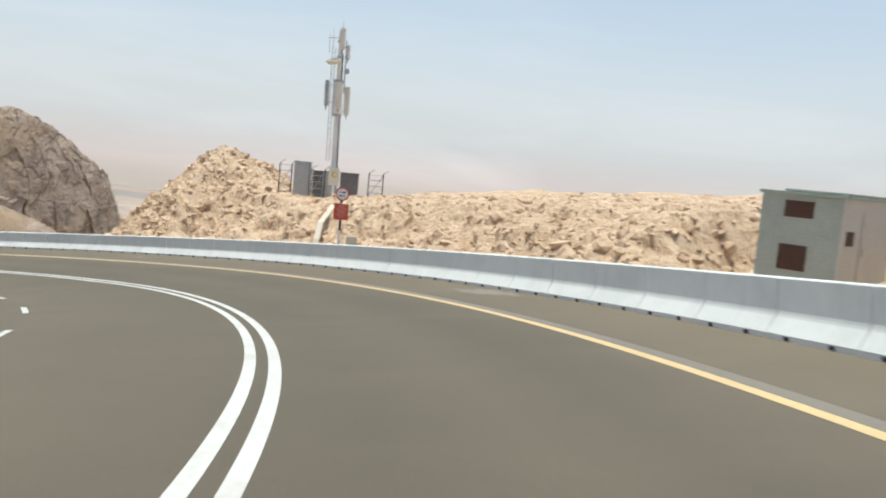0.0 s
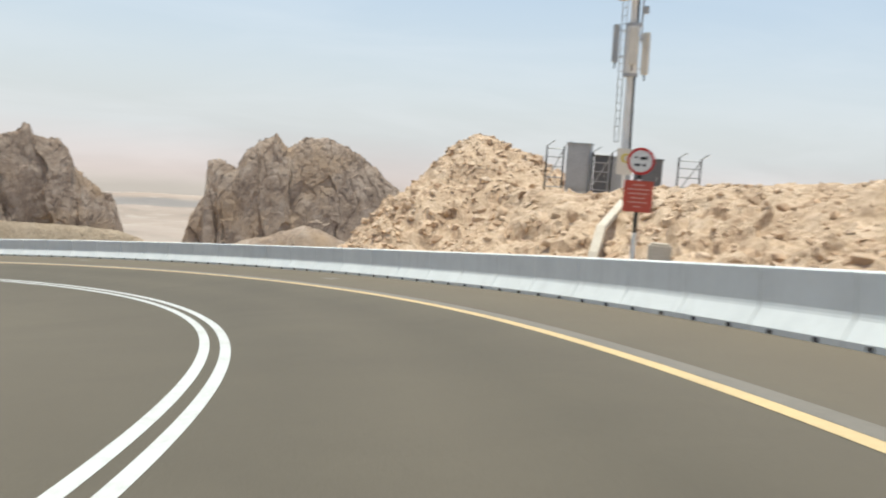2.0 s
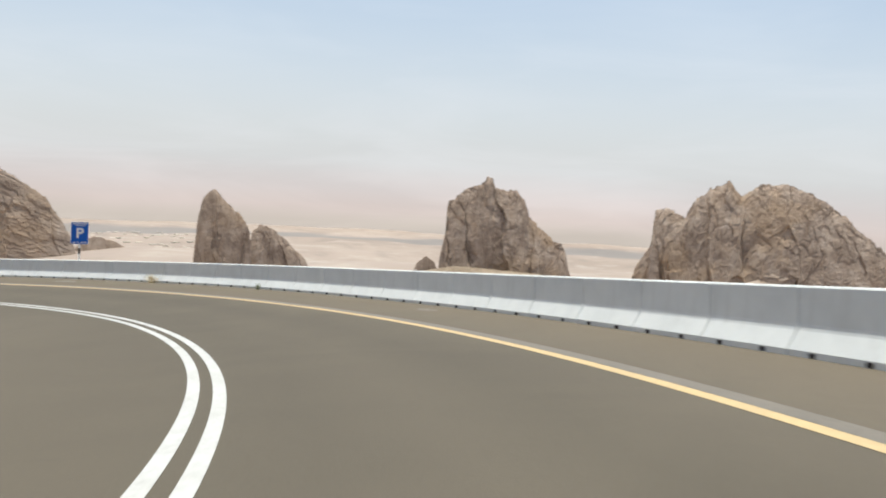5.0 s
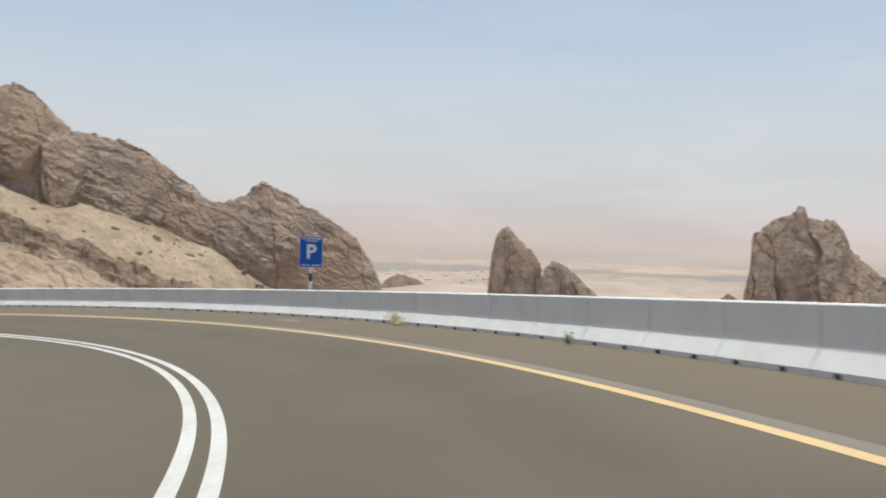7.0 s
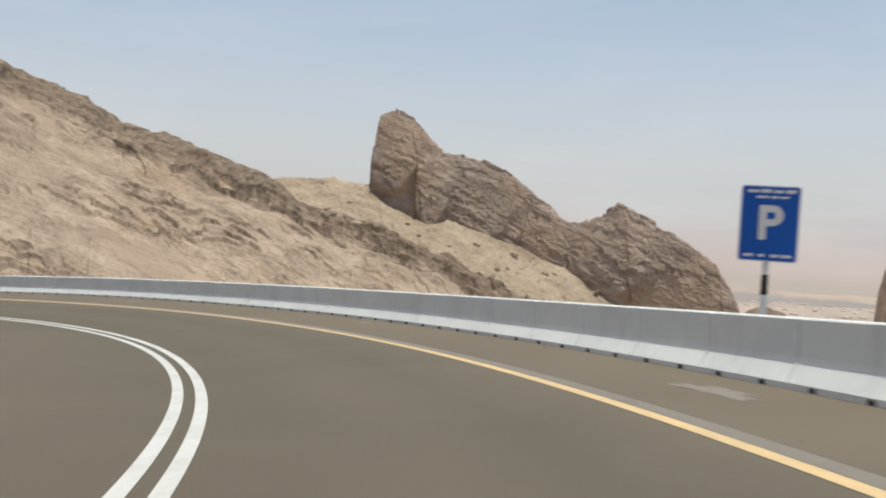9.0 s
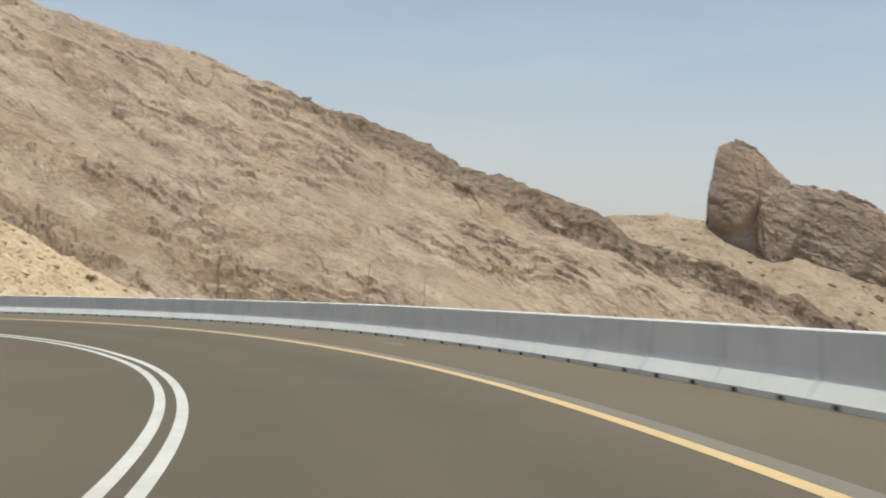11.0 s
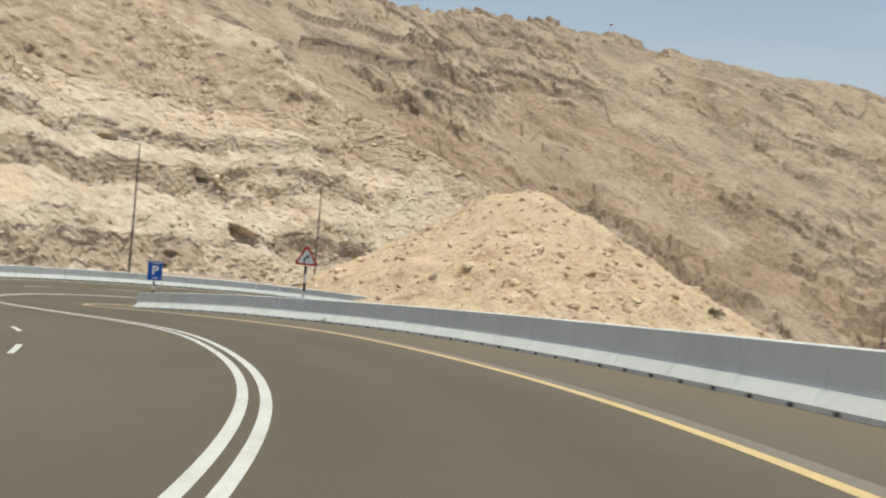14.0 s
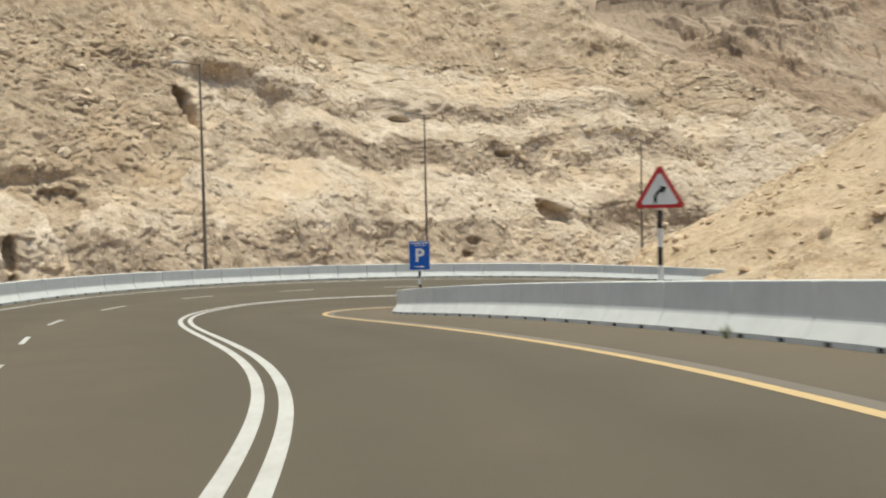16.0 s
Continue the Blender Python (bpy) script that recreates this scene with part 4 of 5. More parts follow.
def berm_height(s, lat):
    p = on_road(s, lat)
    base = on_road(s, 3.0)[..., 2] - 0.25
    x, y = p[..., 0], p[..., 1]
    plateau = -2.62 + 0.085 * (x + 20) + 0.02 * (lat - 10)
    rise = smooth(lat, 3.2, 10.5)
    z = base + (np.maximum(plateau, base) - base) * rise
    end = 1 - smooth(s, 56, 70)
    z = base - 1.5 * (1 - end) * smooth(lat, 3, 8) + (z - base) * end
    mx, my = x + 34.8, y - 62.9
    along = mx * 0.83 + my * 0.56
    d = np.hypot(mx, my)
    slope = 1.0 - 0.45 * smooth(along, -2, 3)
    z = np.maximum(z, -0.35 - slope * np.sqrt(d * d + 0.3))
    z = z - 0.9 * np.maximum(lat - 27, 0)
    pit = 1 - smooth(np.hypot((x + 2.4) / 3.6, (y - 38.0) / 5.0), 0.8, 1.3)
    z = z * (1 - pit) + pit * np.minimum(z, -3.25)
    pad = 1 - smooth(np.hypot((x + 24.5) / 4.6, (y - 57.5) / 3.6), 0.85, 1.2)
    z = z * (1 - pad) + pad * -3.15
    return z, np.maximum(pad, pit * 0.8)


S2, L2 = np.meshgrid(bs, bl, indexing="ij")
bz, pad = berm_height(S2, L2)
bp = on_road(S2, L2)
P = np.stack([bp[..., 0], bp[..., 1], bz], -1)
k = smooth(L2, 2.8, 4.2) * (1 - 0.9 * smooth(pad, 0.6, 1.0))
flat_top = 1 - 0.6 * smooth(L2, 8, 11) * smooth(np.hypot(P[..., 0] + 34.8, P[..., 1] - 62.9), 7, 14)
flat_top = flat_top * (0.5 + 0.5 * smooth(np.hypot(P[..., 0] + 34.8, P[..., 1] - 62.9), 1, 5))
P[..., 2] += k * flat_top * 0.36 * fbm(P / 2.6, 4, 0.55, 51)
bw = 0.5 * fbm(P / 1.5, 3, 0.5, 59)[..., None]
P[..., 2] += k * flat_top * (0.2 * facets(P[..., :2] / 1.3 + bw, 52) + 0.11 * facets(P[..., :2] / 0.6 + 2 * bw, 53))
P[..., 0] += k * 0.22 * fbm(P / 1.4, 3, 0.5, 57)
P[..., 1] += k * 0.22 * fbm(P / 1.4, 3, 0.5, 58)
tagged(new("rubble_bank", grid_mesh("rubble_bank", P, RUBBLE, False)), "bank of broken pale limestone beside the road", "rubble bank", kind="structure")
rng = np.random.default_rng(8)
places, sizes = [], []
for _ in range(30000):
    i, j = rng.integers(20, len(bs) - 2), int(rng.beta(1.1, 1.7) * (len(bl) - 30))
    if pad[i, j] > 0.8 or L2[i, j] < 3.0:
        continue
    sizes.append(min(0.32, 0.065 * rng.pareto(2.2) + 0.065))
    places.append(P[i, j] + np.array([rng.normal() * 0.06, rng.normal() * 0.06, -0.35 * sizes[-1]]))
for _ in range(14000):
    i, j = rng.integers(300, len(bs) - 2), rng.integers(0, len(bl) - 12)
    if math.hypot(P[i, j, 0] + 34.8, P[i, j, 1] - 62.9) > 13 or L2[i, j] < 3.0:
        continue
    sizes.append(min(0.34, 0.06 * rng.pareto(2.2) + 0.07))
    places.append(P[i, j] + np.array([rng.normal() * 0.06, rng.normal() * 0.06, -0.3 * sizes[-1]]))
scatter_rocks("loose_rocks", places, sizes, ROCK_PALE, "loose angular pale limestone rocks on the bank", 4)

# sandy spoil heap
hx, hy = np.meshgrid(np.linspace(-30, 30, 320), np.linspace(-24, 24, 250), indexing="ij")
PEAK = np.array([-103.0, -66.5])


def heap_height(x, y):
    d = np.sqrt((x / 1.0) ** 2 + (y / 0.85) ** 2 + 3.0)
    ang = np.arctan2(y, x)
    return -4.7 - 0.57 * d * (1 + 0.08 * np.sin(3 * ang + 0.5))


hz2 = np.maximum(heap_height(hx, hy), -26)
P = np.stack([PEAK[0] + hx, PEAK[1] + hy, hz2], -1)
hw = 0.4 * fbm(P / 3.0, 3, 0.5, 63)[..., None]
stony = 0.35 + 0.65 * smooth(fbm(P / 9.0, 3, 0.5, 64), -0.3, 0.3)
P[..., 2] += 0.5 * fbm(P / 4.5, 4, 0.5, 61) + stony * (0.16 * facets(P[..., :2] / 2.2 + hw, 62, 0.95, 1.2, 0.25) + 0.1 * facets(P[..., :2] / 0.8 + 2 * hw, 65, 0.95, 1.2, 0.25))
tagged(new("spoil_mound", grid_mesh("spoil_mound", P, SPOIL, False)), "heap of yellowish sandy rubble beside the bend", "spoil heap")
places, sizes = [], []
for _ in range(42000):
    i, j = rng.integers(0, 320), rng.integers(0, 250)
    if hx[i, j] ** 2 + hy[i, j] ** 2 > 620 or rng.random() > stony[i, j]:
        continue
    places.append(P[i, j] - np.array([0, 0, 0.03]))
    sizes.append(min(0.5, 0.05 * rng.pareto(2.0) + 0.045))
scatter_rocks("heap_stones", places, sizes, SPOIL_STONE, "loose sandy stones strewn over the spoil heap", 6)

# cut cliff: benches and steep faces, along a line behind the bend
# hollows in the face: along, up, half width, half height, depth, lean
HOLLOWS = [(66.6, 15.0, 1.1, 2.6, 3.4, 0.12), (48.2, 2.2, 0.6, 1.9, 1.7, 0.0), (102.0, 4.7, 2.0, 1.4, 2.4, 0.9), (98.9, 11.6, 1.1, 0.45, 1.3, 0.0),
           (90.9, 15.5, 0.45, 0.45, 1.1, 0.0), (92.1, 2.0, 0.8, 0.5, 1.0, 0.0), (52.9, 6.2, 2.0, 1.5, 1.2, 0.3), (91.0, 0.6, 0.8, 0.4, 0.9, 0.0)]
LINE = np.array([(-6, -22), (-22, -36), (-41, -55), (-50, -66), (-57.5, -76), (-66, -90), (-80, -99.5), (-95, -104.5), (-112, -106), (-132, -108)], float)
seg = np.concatenate([[0], np.cumsum(np.hypot(*np.diff(LINE, axis=0).T))])
cu = np.linspace(0, seg[-1], 760)
fine = np.concatenate([np.linspace(0, 38, 60), np.linspace(38.3, 146, 660), np.linspace(147, seg[-1], 40)])
bx, by = np.interp(cu, seg, LINE[:, 0]), np.interp(cu, seg, LINE[:, 1])
for _ in range(30):
    bx[1:-1], by[1:-1] = (bx[:-2] + 2 * bx[1:-1] + bx[2:]) / 4, (by[:-2] + 2 * by[1:-1] + by[2:]) / 4
bx, by, cu = np.interp(fine, cu, bx), np.interp(fine, cu, by), fine
tx, ty = np.gradient(bx), np.gradient(by)
ln = np.hypot(tx, ty)
ox, oy = ty / ln, -tx / ln
flip = np.sign(ox * (bx + 80) + oy * (by + 20))
ox, oy = ox * flip, oy * flip
STEPS = np.array([(-3, -1.8), (0, 0), (4.2, 2.0), (9.0, 8.4), (12.7, 9.8), (15.0, 12.8), (17.4, 13.8), (21, 18.3), (34, 31), (60, 62)])
cw = np.concatenate([np.linspace(-3, 24, 200), np.linspace(24.3, 60, 120)])
U, Hc = np.meshgrid(cu, cw, indexing="ij")
wav = fbm(np.stack([U / 16, 0 * U, 0 * U], -1), 4, 0.55, 71) * 2.2
even = np.interp(Hc, [-3, 0, 21, 34, 60], [-2.4, 0, 18.5, 31, 62])
bench = smooth(fbm(np.stack([U / 22, Hc / 14, 0 * U], -1), 3, 0.5, 72), -0.75, -0.1)
set_back = even * (1 - bench) + bench * np.interp(Hc + wav * smooth(Hc, 3, 8), STEPS[:, 0], STEPS[:, 1])
hb = Hc + wav * smooth(Hc, 3, 8) + 0.7 * fbm(np.stack([U / 2.2, Hc / 2.2, 0 * U], -1), 4, 0.6, 91)
patchy = fbm(np.stack([U / 16, Hc / 9, 0 * U], -1), 3, 0.5, 92)
dark_bed = ((hb > 9.0) & (hb < 12.6) & (patchy > -0.45) & (U > 67) & (U < 104)) | ((hb > 15.2) & (hb < 17.2) & (patchy > -0.3) & (U > 75) & (U < 104))
dark_bed |= ((hb > 0.2) & (hb < 3.9) & (patchy > 0.0) & (U > 52) & (U < 96)) | ((hb > 21) & (hb < 42) & (patchy > 0.15) & (U > 70) & (U < 119))
for pu, ph2, ru2, rh2 in ((117.0, 10.6, 5.0, 2.1), (112.0, 3.6, 6.5, 1.8), (104.0, 7.6, 3.5, 1.4)):
    dark_bed |= np.hypot((U - pu) / ru2, (hb - ph2) / rh2) + 0.35 * patchy < 1
top_lim = np.interp(cu, [0, 60, 95, 112, 125, 140, 152, 165, 185], [60, 60, 56, 36, 24, 14, 5, -2, -2.5])[:, None]
fringe = fbm(np.stack([U / 11, Hc / 11, 0 * U], -1), 4, 0.6, 93)
top_lim = top_lim + 2.5 * fbm(np.stack([cu / 9, 0 * cu, 0 * cu], -1), 3, 0.5, 94)[:, None] * (cu > 90)[:, None]
face_kind = np.where(Hc > top_lim - 6 + 6 * fringe, 3, np.where((hb + 5 * fringe > 20) | ((hb + 4 * fringe > 7) & (U + 5 * fringe < 66)), 2, np.where(dark_bed, 1, 0)))
over = np.maximum(Hc - top_lim, 0)
Hd = np.minimum(Hc, top_lim) + 0.35 * over
set_back = set_back + over * 1.2
P = np.stack([bx[:, None] + ox[:, None] * set_back, by[:, None] + oy[:, None] * set_back, -17.6 + Hd], -1)
w1 = fbm(P / 5.0, 4, 0.6, 73)
warp = w1[..., None] * 0.5
f1 = facets(P / np.array([4.4, 4.4, 4.6]) + warp, 74, 0.95, 1.2, 0.4)
f2 = facets(P / np.array([1.5, 1.5, 1.6]) + 2 * warp, 75, 0.95, 1.3, 0.2)
f3 = facets(P / np.array([0.6, 0.6, 0.7]) + 3 * warp, 76, 0.95, 1.3, 0.2)
f4 = facets(P / 0.34 + 5 * warp, 79, 0.95, 1.3, 0.2)
n2 = fbm(P / 1.5, 4, 0.6, 75)
groove = fbm(np.stack([U / 0.9, Hc / 6.0, 0 * U], -1), 3, 0.5, 78)
high = 1 + 0.9 * smooth(Hc, 16, 26) + 0.5 * (1 - smooth(U + 4 * w1, 58, 70))
amp = 0.28 * w1 + 0.13 * high * f1 + 0.06 * high * f2 + 0.12 * high * f3 + 0.09 * f4 + 0.07 * n2 + (0.04 + 0.24 * dark_bed) * groove
ragged = 0.3 * fbm(np.stack([U / 1.3, Hc / 1.3, 0 * U], -1), 4, 0.6, 96)
for hu, hh, ru, rh, dep, lean in HOLLOWS:
    du, dh = U - hu, Hc - hh
    d = np.hypot((du + lean * dh) / ru, dh / rh) + ragged
    amp = amp - dep * (1 - smooth(d, 0.55, 1.0))
P[..., 0] -= ox[:, None] * amp
P[..., 1] -= oy[:, None] * amp
P[..., 2] += 0.08 * n2 + 0.03 * f2 + 0.02 * f3 + 0.2 * fbm(P / 3.0, 3, 0.5, 77)
tagged(new("cut_cliff", add_vectors(grid_mesh("cut_cliff", P, [ROCK_CLIFF, ROCK_CLIFF_DARK, ROCK_CLIFF_UP, ROCK_SPILL], True, face_kind), "bed", np.stack([U, Hc, 0 * U], -1))), "pale cream limestone road cutting with benches and hollows", "cliff", kind="structure")
crng = np.random.default_rng(33)
places, sizes = [], []
while len(places) < 5500:
    i, j = crng.integers(75, 610), int(crng.beta(1.0, 1.25) * 255)
    if fringe[i, j] + crng.normal() * 0.35 < -0.1 or Hc[i, j] > top_lim[i, 0] + 2:
        continue
    if any(math.hypot((U[i, j] - q[0]) / (q[2] + 0.3), (Hc[i, j] - q[1]) / (q[3] + 0.3)) < 1 for q in HOLLOWS):
        continue
    sizes.append(min(0.55, 0.07 * crng.pareto(2.0) + 0.08) * (0.8 + 0.02 * Hc[i, j]))
    places.append(P[i, j] - np.array([0, 0, 0.2 * sizes[-1]]))
scatter_rocks("cliff_blocks", places, sizes, CLIFF_BLOCK, "angular cream limestone blocks breaking out of the cutting", 21, 0.9)


# ---- concrete barrier sections ----
def barrier_proto(length):
    prof = [(0, 0.0), (0, 0.075), (0.145, 0.285), (0.16, 0.32), (0.17, 0.36), (0.195, 0.785), (0.21, 0.8), (0.35, 0.8), (0.365, 0.785), (0.39, 0.36), (0.415, 0.285), (0.56, 0.075), (0.56, 0.0)]
    bm = bmesh.new()
    loops = []
    for x, inset in ((-length / 2, 0.014), (-length / 2 + 0.014, 0), (length / 2 - 0.014, 0), (length / 2, 0.014)):
        loops.append([bm.verts.new((x, -(y + (inset if y < 0.25 else -inset)), max(z - inset, 0) if z > 0.5 else z)) for y, z in prof])
    n = len(prof)
    for a, b in zip(loops, loops[1:]):
        for i in range(n):
            bm.faces.new((a[i], a[(i + 1) % n], b[(i + 1) % n], b[i]))
    bm.faces.new(loops[0][::-1])
    bm.faces.new(loops[-1])
    bmesh.ops.recalc_face_normals(bm, faces=bm.faces)
    th = thing("concrete_barrier", Matrix.Identity(4), "pale grey concrete road barrier section at the road edge", "road barrier", "roadside barrier sections")
    part("body", bm, CONCRETE, th)
    for x in (-length / 4, length / 4):
        part("drain_slot", box(x, 0.0, 0.032, 0.11, 0.03, 0.06, 0.012), DARK_STEEL, th, "small dark drain slot at the foot")
    return th


def barrier_run(lat, s0, s1, side, proto, length):
    """side: 1 with its back to the right of the road, -1 to the left."""
    s = np.arange(s0, s1, 0.05)
    p = on_road(s, lat)
    run = np.concatenate([[0], np.cumsum(np.linalg.norm(np.diff(p, axis=0), axis=1))])
    for k in range(int(run[-1] / length)):
        a, b = np.interp([k * length, (k + 1) * length], run, s)
        pa, pb = Vector(on_road(a, lat)), Vector(on_road(b, lat))
        x = (pb - pa).normalized() * side
        left = Vector(on_road((a + b) / 2, lat - 0.5) - on_road((a + b) / 2, lat + 0.5)).normalized() * side
        z = x.cross(left).normalized()
        y = z.cross(x)
        m = Matrix((x, y, z)).transposed().to_4x4()
        m.translation = (pa + pb) / 2
        copy_thing(proto, m)


proto = barrier_proto(1.79)
barrier_run(2.3, -56.0, 284.0, 1, proto, 1.8)
barrier_run(-12.2, 140.0, 230.0, -1, proto, 1.8)
for o in list(proto.children_recursive) + [proto]:
    bpy.data.objects.remove(o)


# ---- signs ----
def striped_post(th, x, y, z0, z1, r, bands, first_dark=True):
    h = (z1 - z0) / bands
    for i in range(bands):
        dark = (i % 2 == 0) == first_dark
        part("post_band", rod((x, y, z0 + i * h), (x, y, z0 + (i + 1) * h), r, r, 14), SIGN_BLACK if dark else SIGN_WHITE, th, "black post band" if dark else "white post band")


def letter(text, size, material, parent, x, z, y):
    c = bpy.data.curves.new("letter", "FONT")
    c.body, c.size, c.extrude, c.align_x, c.align_y, c.offset = text, size, 0.002, "CENTER", "CENTER", 0.028 * size
    tmp = bpy.data.objects.new("tmp", c)
    scene.collection.objects.link(tmp)
    me = bpy.data.meshes.new_from_object(tmp)
    bpy.data.objects.remove(tmp)
    me.materials.append(material)
    me.transform(Matrix.Translation((x, y, z)) @ Matrix.Rotation(radians(90), 4, "X"))
    ob = new("letter", me)
    ob.parent = parent
    return ob


def bar(parent, x, z, w, h, y, mat, name="text_bar"):
    return part(name, box(x, y, z, w, 0.004, h), mat, parent)


def clips(th, zs, y=0.03):
    for z in zs:
        part("bracket", box(0, y, z, 0.12, 0.03, 0.035, 0.004), GALV, th)


def round_sign(m):
    th = thing("road_sign", m, "round red-ringed white sign above a red board on a post", "traffic sign")
    part("ring", disc(0, 2.33, 0.252, -0.03, -0.012), SIGN_RED, th, "red sign ring")
    part("face", disc(0, 2.33, 0.202, -0.036, -0.03), SIGN_WHITE, th, "white sign face")
    for x, z, w, h in ((0.03, 2.385, 0.09, 0.05), (0.1, 2.39, 0.03, 0.07), (-0.09, 2.395, 0.035, 0.045), (-0.06, 2.26, 0.11, 0.045), (0.065, 2.26, 0.04, 0.05)):
        bar(th, x, z, w, h, -0.039, SIGN_BLACK)
    board = part("board", plate(rounded(0.53, 0.58, 0.015, 0.0, 1.68), -0.03, -0.018), BOARD_RED, th, "faded red board with rows of writing")
    for i, w in enumerate((0.22, 0.4, 0.36, 0.27, 0.34, 0.15)):
        bar(board, 0.0, 1.89 - 0.08 * i, w, 0.02, -0.033, SIGN_PINK)
    striped_post(th, 0, 0.02, 0.0, 2.5, 0.042, 5)
    clips(th, (2.45, 2.2, 1.9, 1.55))
    return th


def parking_sign(m, w, h, bottom, arrow):
    th = thing("parking_sign", m, "blue parking sign with a white letter on a striped post", "traffic sign", "parking signs")
    part("rim", plate(rounded(w, h, 0.04, 0, bottom + h / 2), -0.03, -0.014), SIGN_WHITE, th, "white sign rim")
    face = part("face", plate(rounded(w - 0.03, h - 0.03, 0.035, 0, bottom + h / 2), -0.035, -0.03), SIGN_BLUE, th, "blue sign face")
    letter("P", 0.62 * h, SIGN_WHITE, face, 0.0, bottom + 0.49 * h, -0.038)
    for x, z, ww, hh in ((-0.3, 0.925, 0.2, 0.04), (-0.08, 0.93, 0.18, 0.05), (0.13, 0.925, 0.16, 0.04), (0.33, 0.93, 0.16, 0.05), (-0.14, 0.85, 0.2, 0.03), (0.06, 0.85, 0.12, 0.035), (0.23, 0.85, 0.14, 0.03)):
        bar(face, x * w, bottom + z * h, ww * w, hh * h, -0.038, SIGN_WHITE)
    if arrow:
        k = bottom + 0.12 * h
        part("arrow", plate([(-0.22 * w, k - 0.018), (0.08 * w, k - 0.018), (0.08 * w, k - 0.05), (0.24 * w, k), (0.08 * w, k + 0.05), (0.08 * w, k + 0.018), (-0.22 * w, k + 0.018)], -0.039, -0.036), SIGN_WHITE, face)
    else:
        for x, ww in ((-0.32, 0.16), (-0.1, 0.1), (0.12, 0.14), (0.31, 0.18)):
            bar(face, x * w, bottom + 0.08 * h, ww * w, 0.04 * h, -0.038, SIGN_WHITE)
    striped_post(th, 0, 0.03, 0.0, bottom + h * 0.9, 0.045, 11)
    clips(th, (bottom + 0.2 * h, bottom + 0.75 * h))
    return th


def bend_sign(m):
    th = thing("warning_sign", m, "red-edged triangular bend warning sign on a striped post", "traffic sign")
    def tri(c, k):
        out = []
        for a in (90, 210, 330):
            for d in (-10, 0, 10):
                out.append((k * 0.52 * math.cos(radians(a + d * 0.5)) * (1 if d == 0 else 0.975), c + k * 0.52 * math.sin(radians(a + d * 0.5)) * (1 if d == 0 else 0.975)))
        return out
    part("rim", plate(tri(2.55, 0.9), -0.03, -0.014), SIGN_RED, th, "red triangle rim")
    face = part("face", plate(tri(2.545, 0.66), -0.035, -0.03), SIGN_WHITE, th, "white triangle face")
    bm = bmesh.new()
    pts = [(-0.075, 2.37), (-0.075, 2.47), (-0.055, 2.535), (-0.012, 2.58), (0.035, 2.605)]
    wd = 0.028
    vs = []
    for i, (x, z) in enumerate(pts):
        x2, z2 = pts[min(i + 1, 4)]
        x1, z1 = pts[max(i - 1, 0)]
        d = math.hypot(x2 - x1, z2 - z1)
        nx, nz = -(z2 - z1) / d * wd, (x2 - x1) / d * wd
        vs.append((bm.verts.new((x + nx, -0.039, z + nz)), bm.verts.new((x - nx, -0.039, z - nz))))
    for a, b in zip(vs, vs[1:]):
        bm.faces.new((a[0], a[1], b[1], b[0]))
    bm.faces.new([bm.verts.new((x, -0.039, z)) for x, z in ((0.0, 2.68), (0.05, 2.53), (0.125, 2.65))])
    bmesh.ops.recalc_face_normals(bm, faces=bm.faces)
    ext = bmesh.ops.extrude_face_region(bm, geom=bm.faces[:])
    bmesh.ops.translate(bm, vec=(0, 0.003, 0), verts=[v for v in ext["geom"] if isinstance(v, bmesh.types.BMVert)])
    part("arrow", bm, SIGN_BLACK, face, "black bend arrow")
    striped_post(th, 0, 0.03, 0.0, 2.9, 0.045, 9)
    clips(th, (2.45, 2.75))
    return th


round_sign(pose(-17.95, 43.4, -4.45, 0, 0, 25.5))
parking_sign(pose(-71.05, 42.95, -10.6, 0, 0, 95), 0.74, 1.0, 2.05, False)
parking_sign(pose(-75.6, -35.2, -16.75, 0, 0, 196), 0.76, 1.06, 1.75, True)
bend_sign(pose(-83.96, -20.8, -15.3, 0, 0, 178))


# ---- street lamps ----
def street_lamp(m, height, arm=1.1):
    th = thing("street_lamp", m, "tall slender weathered steel street lamp", "street lamp", "street lamps")
    part("base_plate", box(0, 0, 0.03, 0.4, 0.4, 0.06, 0.01), POLE_STEEL, th)
    bm = rod((0, 0, 0.0), (0, 0, height * 0.45), 0.12, 0.095, 14)
    rod((0, 0, height * 0.45), (0, 0, height), 0.09, 0.055, 14, bm)
    part("pole", bm, POLE_STEEL, th)
    part("arm", rod((0, 0, height - 0.1), (arm, 0, height + 0.12), 0.035, 0.03, 10), POLE_STEEL, th)
    part("lamp_head", box(arm + 0.3, 0, height + 0.12, 0.7, 0.28, 0.12, 0.03), GALV, th, "flat grey lamp head")
    return th


street_lamp(pose(-56.2, -54.2, -17.4, 0, 0, 20), 14.3)
street_lamp(pose(-64.8, -76.8, -18.2, 0, 0, 30), 14.0)
street_lamp(pose(-82.9, -92.5, -19.0, 0, 0, 60), 13.2)
street_lamp(pose(-156.8, -90.6, -27.5, 0, 0, 140), 15.0)
street_lamp(pose(-211.5, -110.5, -30.5, 0, 0, 140), 15.0)
street_lamp(pose(-272.5, -148.1, -34.0, 0, 0, 140), 13.5)


